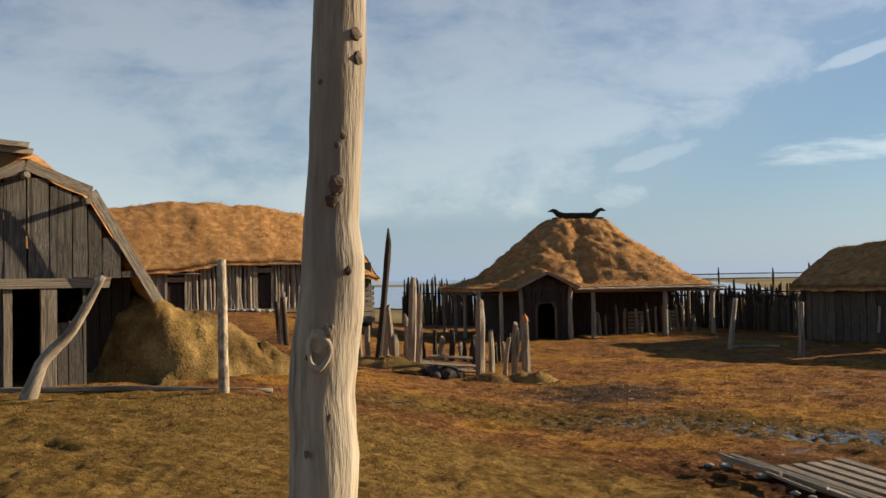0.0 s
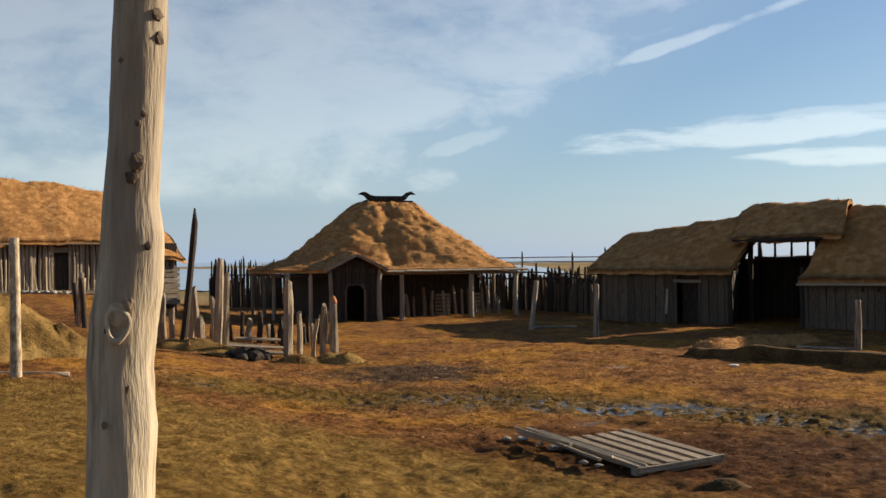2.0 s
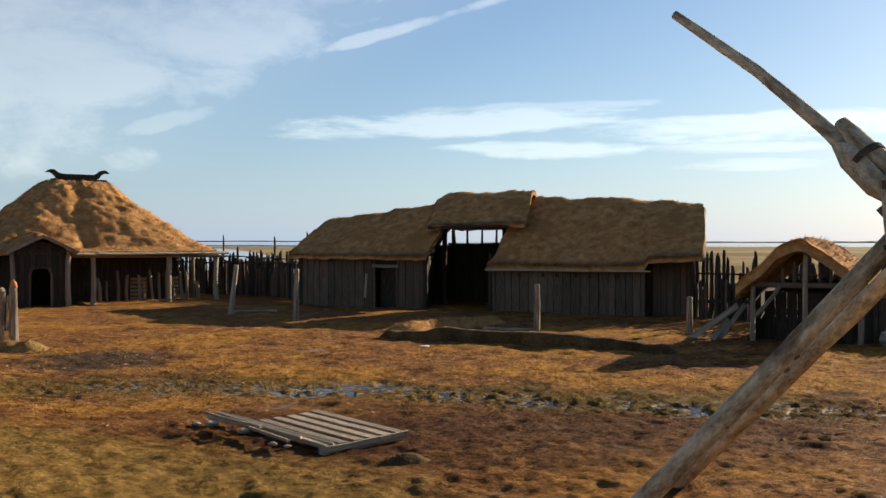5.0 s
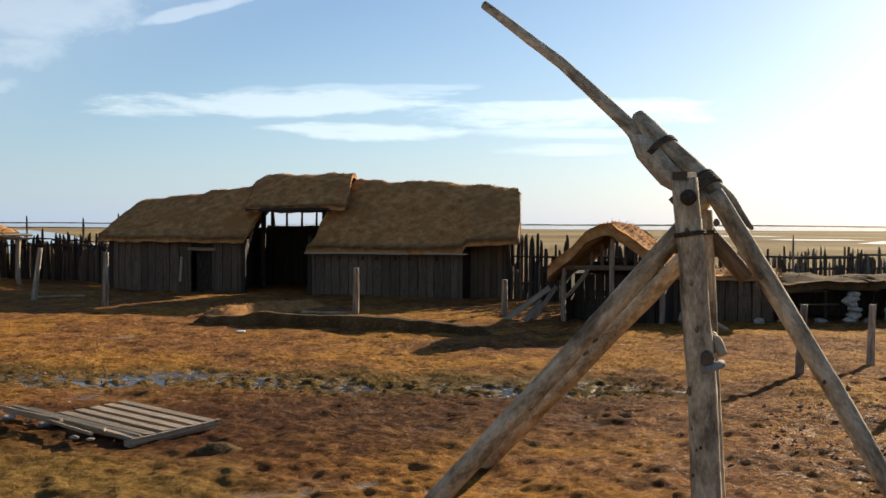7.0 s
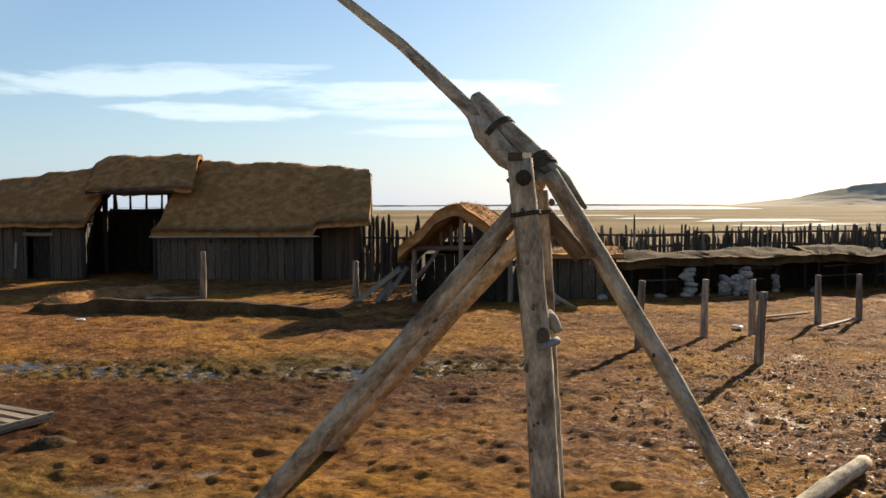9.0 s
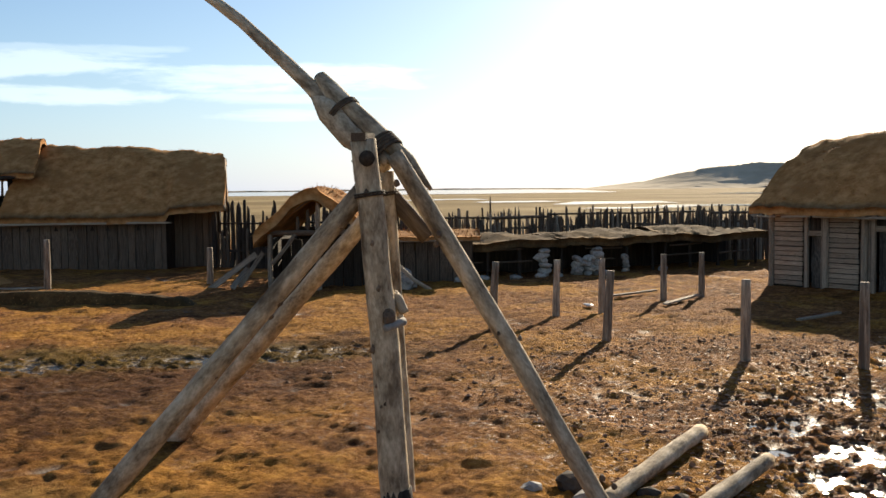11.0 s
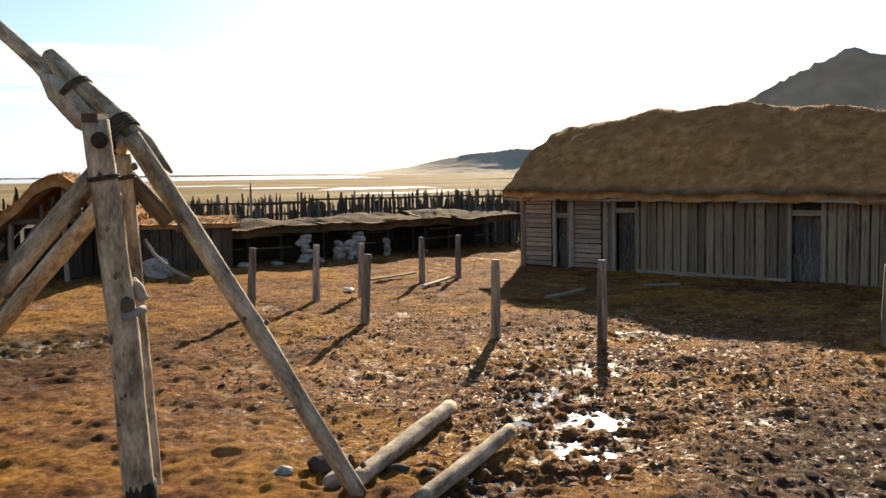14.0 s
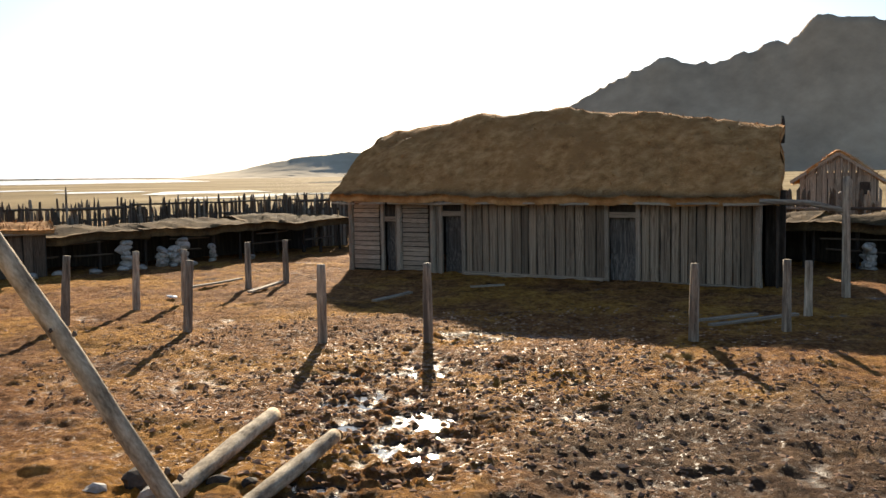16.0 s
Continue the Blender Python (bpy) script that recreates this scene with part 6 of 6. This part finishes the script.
lying_log([(6.12, 4.77, 0.07), (7.3, 5.11, 0.10), (8.42, 5.42, 0.13)], [0.070, 0.076, 0.070], 21, "peeled log lying in the bog by the well sweep")
lying_log([(6.05, 4.10, 0.06), (7.1, 4.30, 0.08), (7.98, 4.46, 0.12)], [0.066, 0.072, 0.064], 22, "short peeled log lying beside a puddle")
lying_log([(-12.0, 16.6, 0.66), (-9.3, 17.0, 0.68), (-6.7, 17.35, 0.60)], [0.06, 0.055, 0.045], 23, "thin weathered pole lying on the grass", WOOD, "ground_pole")
lying_log([(-5.3, 18.3, 0.36), (-4.4, 18.0, 0.28)], [0.04, 0.035], 24, "short weathered pole lying on the grass", WOOD, "ground_pole")
for k, (x, y, s) in enumerate([(6.45, 5.35, 0.16), (6.2, 5.0, 0.12), (6.7, 4.75, 0.11), (6.1, 5.5, 0.1), (6.75, 4.5, 0.09)]):
    ob = new("bog_stone", rock_mesh("bog_stone", (s, s * 0.8, s * 0.6), STONE if k % 2 else DARKSTONE, 600 + k))
    ob.matrix_world = pose(x, y, 0.03, 0, 0, k * 50)
    tagged(ob, "grey stone half sunk in the bog", "stone", "bog stones")


# ---- single posts ----
def post(x, y, h, r, label, mat=WOOD, lean=(0, 0), seed=0, name="wooden_post", group="", base=None):
    z = zat(x, y) if base is None else base
    me = log_mesh(name, [(0, 0, -0.15), (lean[0] * 0.5, lean[1] * 0.5, h * 0.5), (lean[0], lean[1], h)], [r * 1.08, r, r * 0.86], mat, 12, 12, 0.09, seed)
    ob = new(name, me)
    ob.location = (x, y, z)
    return tagged(ob, label, "post", group)


for k, (x, y, h, lx, ly) in enumerate([(12.54, 12.35, 1.21, 0.05, -0.06), (14.70, 12.78, 1.11, 0.02, -0.02), (12.80, 10.06, 1.16, 0.05, -0.06), (15.95, 12.68, 1.06, 0.02, 0), (18.32, 12.89, 1.03, 0, 0), (19.64, 12.81, 1.0, 0, 0), (12.83, 7.60, 1.16, 0, 0), (13.45, 6.19, 1.16, 0, 0), (14.78, 2.63, 1.12, 0.02, -0.02), (15.99, 1.5, 1.1, 0, 0), (17.92, 1.38, 0.92, 0, 0)]):
    post(x, y, h, 0.068, "squared-off grey wooden post standing in the bog", WOOD, (lx, ly), 40 + k, group="bog posts")
post(10.1, 25.97, 1.31, 0.085, "grey wooden post inside the turf kerb", WOOD, (0.01, 0), 60)
post(13.92, 24.47, 0.98, 0.085, "short grey wooden post before the gatehouse", WOOD, (0.01, 0), 61)
post(2.59, 35.0, 1.70, 0.085, "leaning thin grey post in the yard", WOOD, (0.22, 0), 62)
post(4.38, 32.07, 1.62, 0.085, "upright thin grey post in the yard", WOOD, (0.04, 0), 63)
post(-7.32, 16.7, 2.40, 0.085, "tall pale wooden post on the grass", LOGWOOD, (-0.03, 0.02), 64, base=0.5)
post(20.86, 0.98, 2.28, 0.075, "tall wooden post carrying a curved beam", WOOD, (0, 0.02), 65)
lying_log([(2.75, 35.6, 0.06), (4.25, 35.75, 0.06)], [0.045, 0.04], 66, "pale plank-like pole lying in the yard", PALEWOOD, "ground_pole")
lying_log([(20.86, 1.0, 1.62), (20.95, 1.7, 1.78), (21.1, 2.6, 1.80)], [0.05, 0.055, 0.05], 67, "curved grey beam between house and post", WOOD, "curved_beam")
lying_log([(-10.42, 15.74, 0.5), (-10.19, 15.89, 1.25), (-9.81, 16.12, 1.70), (-9.53, 16.28, 2.26), (-9.35, 16.38, 2.66)], [0.15, 0.105, 0.09, 0.075, 0.06], 68, "crooked pale branch leaning against the gabled house", PALEWOOD, "leaning_branch")


# ---- ruined pen of stakes ----
def pen():
    f = root("ruined_pen", pose(-5.2, 26.5, 0.1), "ruined pen of uneven grey stakes and fallen boards", "fence")
    o = (-5.2, 26.5, 0.1)

    def st(x, y, h, r, lx=0.0, ly=0.0, k=STAKES, label=""):
        z = zat(x, y)
        stake(f, (x - o[0], y - o[1], z - 0.15 - o[2]), (x - o[0] + lx, y - o[1] + ly, z + h - o[2]), r, k, "stake", label)

    st(-4.18, 24.92, 1.90, 0.12, 0.03)
    st(-4.05, 25.9, 1.15, 0.075)
    st(-3.46, 25.9, 1.35, 0.08, 0.06)
    st(-3.74, 26.3, 0.95, 0.07, 0.12)
    st(-6.04, 25.55, 2.30, 0.11, 0.10)
    st(-5.90, 25.9, 1.95, 0.10, 0.05)
    st(-7.12, 26.36, 3.40, 0.085, 0.36, 0.08, DARKSTAKES, "tall dark charred pole")
    for x, y, h in ((-6.6, 26.4, 0.8), (-6.45, 26.9, 1.0), (-7.6, 26.6, 1.1), (-7.35, 26.5, 0.9), (-7.9, 27.2, 1.2), (-7.0, 27.4, 1.5), (-7.3, 27.9, 1.4), (-6.75, 28.3, 1.3), (-8.0, 26.5, 0.75), (-8.15, 27.8, 1.1)):
        st(x, y, h, rng.uniform(0.07, 0.11), rng.uniform(-0.08, 0.1), 0)
    for k in range(26):
        x = -7.4 + k * 0.15 + rng.uniform(-0.05, 0.05)
        st(x, 30.4 + rng.uniform(-0.5, 0.5), rng.uniform(0.3, 0.95), rng.uniform(0.05, 0.09), rng.uniform(-0.06, 0.06), 0, DARKSTAKES if k % 3 else STAKES)
    for k in range(6):
        st(-4.6 - 0.1 * k, 27.2 + 0.5 * k, rng.uniform(0.5, 0.8), 0.07, rng.uniform(-0.1, 0.1), 0, DARKSTAKES)
    for a, b in (((-6.2, 26.2, 0.35), (-4.6, 26.8, 0.2)), ((-5.9, 26.0, 0.22), (-4.3, 26.1, 0.12)), ((-6.4, 27.4, 0.3), (-4.9, 26.9, 0.2)), ((-5.7, 25.2, 0.28), (-4.7, 25.0, 0.05)), ((-6.0, 27.8, 0.4), (-4.6, 27.9, 0.3))):
        board(f, [a[i] - o[i] for i in range(3)], [b[i] - o[i] for i in range(3)], 0.16, 0.04, PLANKS, "fallen_board", (0.1, -0.3, 1))


pen()
o_post = post(-3.15, 25.85, 1.42, 0.10, "wooden post with an orange-stained top", WOOD, (-0.02, 0), 70)
part("post_top", log_mesh("post_top", [(0, 0, 1.38), (-0.02, 0, 1.5), (-0.03, 0, 1.58)], [0.085, 0.075, 0.03], PAINT, 10, 6, 0.1, 71), o_post, None, "orange-stained broken top")
for k, (x, y, s) in enumerate([(-5.15, 24.4, 0.24), (-4.85, 24.2, 0.20), (-5.3, 24.75, 0.26), (-4.95, 24.7, 0.28), (-5.5, 24.35, 0.18), (-5.1, 24.05, 0.16), (-4.7, 24.6, 0.2)]):
    ob = new("wet_stone", rock_mesh("wet_stone", (s, s * 0.8, s * 0.75), DARKSTONE, 700 + k))
    ob.matrix_world = pose(x, y, zat(x, y) + s * 0.35, 0, 0, k * 60)
    tagged(ob, "dark wet stone heaped at the pen's mouth", "stone", "heaped stones")
for k, (x, y) in enumerate([(-11.5, 31.1), (-10.6, 29.2), (-11.1, 30.0), (-11.3, 30.6), (-10.9, 29.6)]):
    post(x, y, 1.3 + 0.15 * (k % 3), 0.08, "leaning dark stake near the log-walled longhouse", DARKWOOD if k % 2 else WOOD, (0.12 * (-1) ** k, 0), 80 + k, "fence_stake", "stakes by the longhouse", 0.6)


def hump(w, d, h, seed):
    return lambda s, t: h * np.maximum(0, 1 - (s / w) ** 2) * np.maximum(0, 1 - (t / d) ** 2) + 0.06 * h * 4 * fbm(s * 2.5 + seed, t * 2.5, 1.0, 3) * np.maximum(0, 1 - (s / w) ** 2) - 0.05


for k, (x, y, w, d, h, rz) in enumerate([(-6.7, 25.1, 1.4, 0.8, 0.30, -15), (-3.95, 24.6, 0.7, 0.5, 0.26, 0), (-2.95, 24.9, 0.75, 0.5, 0.28, -10), (2.62, 11.05, 0.36, 0.26, 0.15, 0)]):
    bank("turf_hump", hump(w, d, h, k * 7), -w, w, -d, d, pose(x, y, zat(x, y), 0, 0, rz), "hump of long tan grass on the ground", MOUND if k < 3 else SOD, STRAW if k < 3 else SODBLADE, 900 if k < 3 else 200, 22, 18, "turf hump", 0.09 if k < 3 else 0.05)


def kerb(s, t):
    return 0.30 * np.maximum(0, 1 - np.abs(t / 0.27) ** 6) * smooth((4.0 - np.abs(s - 4.0)) / 0.5) * (1 + 0.3 * vnoise(s * 1.5, t * 0, 2.0)) + 0.02 * fbm(s * 3, t * 3, 2.0, 3) - 0.04


# dark sod paints the kerb's shaded face, straw blades its sunlit top
bank("turf_kerb", kerb, 0, 8.0, -0.31, 0.31, along(5.6, 25.75, 0, (0.69, -0.724)), "long low kerb of cut turf in the yard", SOD, STRAW, 900, 70, 22, "turf kerb", 0.05)
# paler turf than the kerb's, with sunlight put into its colour
bank("turf_ridge", lambda s, t: 0.30 * np.maximum(0, 1 - np.abs(t / 0.5) ** 2) * smooth((2.4 - np.abs(s - 2.4)) / 0.5) + 0.05 * fbm(s * 3, t * 3, 2.0, 3) - 0.03, 0, 4.8, -0.55, 0.55, along(6.05, 26.5, 0, (0.86, 0.51)), "low heap of pale straw turf closing the kerb", THATCH, STRAW, 3000, 50, 20, "turf heap", 0.1)
lying_log([(8.9, 27.0, 0.05), (10.1, 26.0, 0.06)], [0.04, 0.04], 91, "thin pole lying inside the turf kerb", WOOD, "ground_pole")


# ---- wooden panel and loose boards on the ground ----
def panel():
    p = root("slatted_panel", pose(1.95, 12.79, 0.0, 2, 1, -65), "grey slatted wooden panel lying flat on the bog", "wooden panel")
    for k in range(6):
        y = -0.52 + k * 0.206
        board(p, (-0.93 + rng.uniform(-0.03, 0.03), y, 0.115), (0.92 + rng.uniform(-0.03, 0.03), y + rng.uniform(-0.01, 0.01), 0.115), 0.125, 0.028, SILVERPLANKS, "slat", (0, 0, 1))
    for x in (-0.8, 0.0, 0.86):
        board(p, (x, -0.62, 0.06), (x, 0.6, 0.06), 0.12, 0.075, SILVERPLANKS, "bearer", (0, 0, 1))
    board(p, (0.95, -0.63, 0.10), (0.95, 0.62, 0.10), 0.035, 0.06, PALEPLANKS, "edge_board", (0, 0, 1), "pale split edge board")


panel()
for k, (a, b) in enumerate([((0.62, 14.15), (1.78, 11.80)), ((0.91, 13.98), (1.90, 11.78)), ((0.80, 13.53), (1.40, 11.95)), ((0.72, 13.9), (1.55, 12.0)), ((0.55, 13.75), (1.15, 12.6))]):
    ob = root("loose_board", pose(a[0], a[1], 0.05 + 0.03 * k), "weathered grey board lying beside the panel", "board", "loose boards")
    board(ob, (0, 0, 0.04), (b[0] - a[0], b[1] - a[1], 0.02), 0.055, 0.035, PALEPLANKS, "plank", (0.3 * (-1) ** k, 0, 1))
for k, (x, y, s) in enumerate([(0.64, 13.85, 0.09), (1.0, 13.2, 0.09), (0.85, 13.45, 0.06), (1.25, 12.25, 0.06), (1.4, 12.05, 0.05), (0.45, 13.9, 0.06)]):
    ob = new("pale_stone", rock_mesh("pale_stone", (s * 1.1, s * 0.8, s * 0.4), PALESTONE, 800 + k))
    ob.matrix_world = pose(x, y, 0.05, 0, 0, k * 40)
    tagged(ob, "small pale stone among the loose boards", "stone", "stones by the boards")

# ---- leaning white boards, litter and boards in the bog ----
for k, (a, b, w) in enumerate([((13.0, 22.9, 0.0), (14.2, 22.6, 0.85), 0.16), ((13.6, 22.5, 0.0), (14.3, 22.4, 0.9), 0.12), ((13.3, 22.3, 0.05), (14.0, 22.7, 0.5), 0.14)]):
    ob = root("leaning_board", pose(*a), "pale weathered board leaning beside the shelter", "board", "leaning boards")
    board(ob, (0, 0, 0), [b[i] - a[i] for i in range(3)], w, 0.04, PLANKS, "plank", (-0.5, -0.8, 0.4))
for k, (a, b) in enumerate([((17.6, 14.0), (19.4, 13.9)), ((17.4, 12.2), (19.2, 12.6)), ((16.9, 9.0), (18.2, 8.9)), ((19.6, 8.2), (20.0, 7.6)), ((15.9, 2.6), (17.4, 1.5)), ((16.3, 2.9), (17.2, 2.1))]):
    ob = root("bog_board", pose(a[0], a[1], 0.05), "pale grey board lying on the wet ground", "board", "bog boards")
    board(ob, (0, 0, 0.03), (b[0] - a[0], b[1] - a[1], 0.05), 0.12, 0.035, PLANKS, "plank", (0, 0, 1))
for k, (x, y) in enumerate([(6.0, 22.6), (16.4, 13.4), (17.9, 12.4)]):
    ob = new("white_scrap", rock_mesh("white_scrap", (0.13, 0.09, 0.03), CLOTH, 950 + k))
    ob.matrix_world = pose(x, y, 0.06, 0, 0, k * 70)
    tagged(ob, "flat white scrap lying on the ground", "scrap", "white scraps")

lying_log([(15.75, 19.0, 1.0), (15.9, 18.85, 0.62), (16.15, 18.65, 0.30), (16.5, 18.4, 0.03)], [0.035, 0.045, 0.05, 0.05], 95, "crooked pale branch propped against the low shed", PALEWOOD, "leaning_branch")
ob = new("boulder", rock_mesh("boulder", (0.40, 0.30, 0.30), PALESTONE, 960))
ob.matrix_world = pose(16.5, 19.45, 0.18, 0, 0, -35)
tagged(ob, "pale rounded boulder beside the low shed", "boulder")
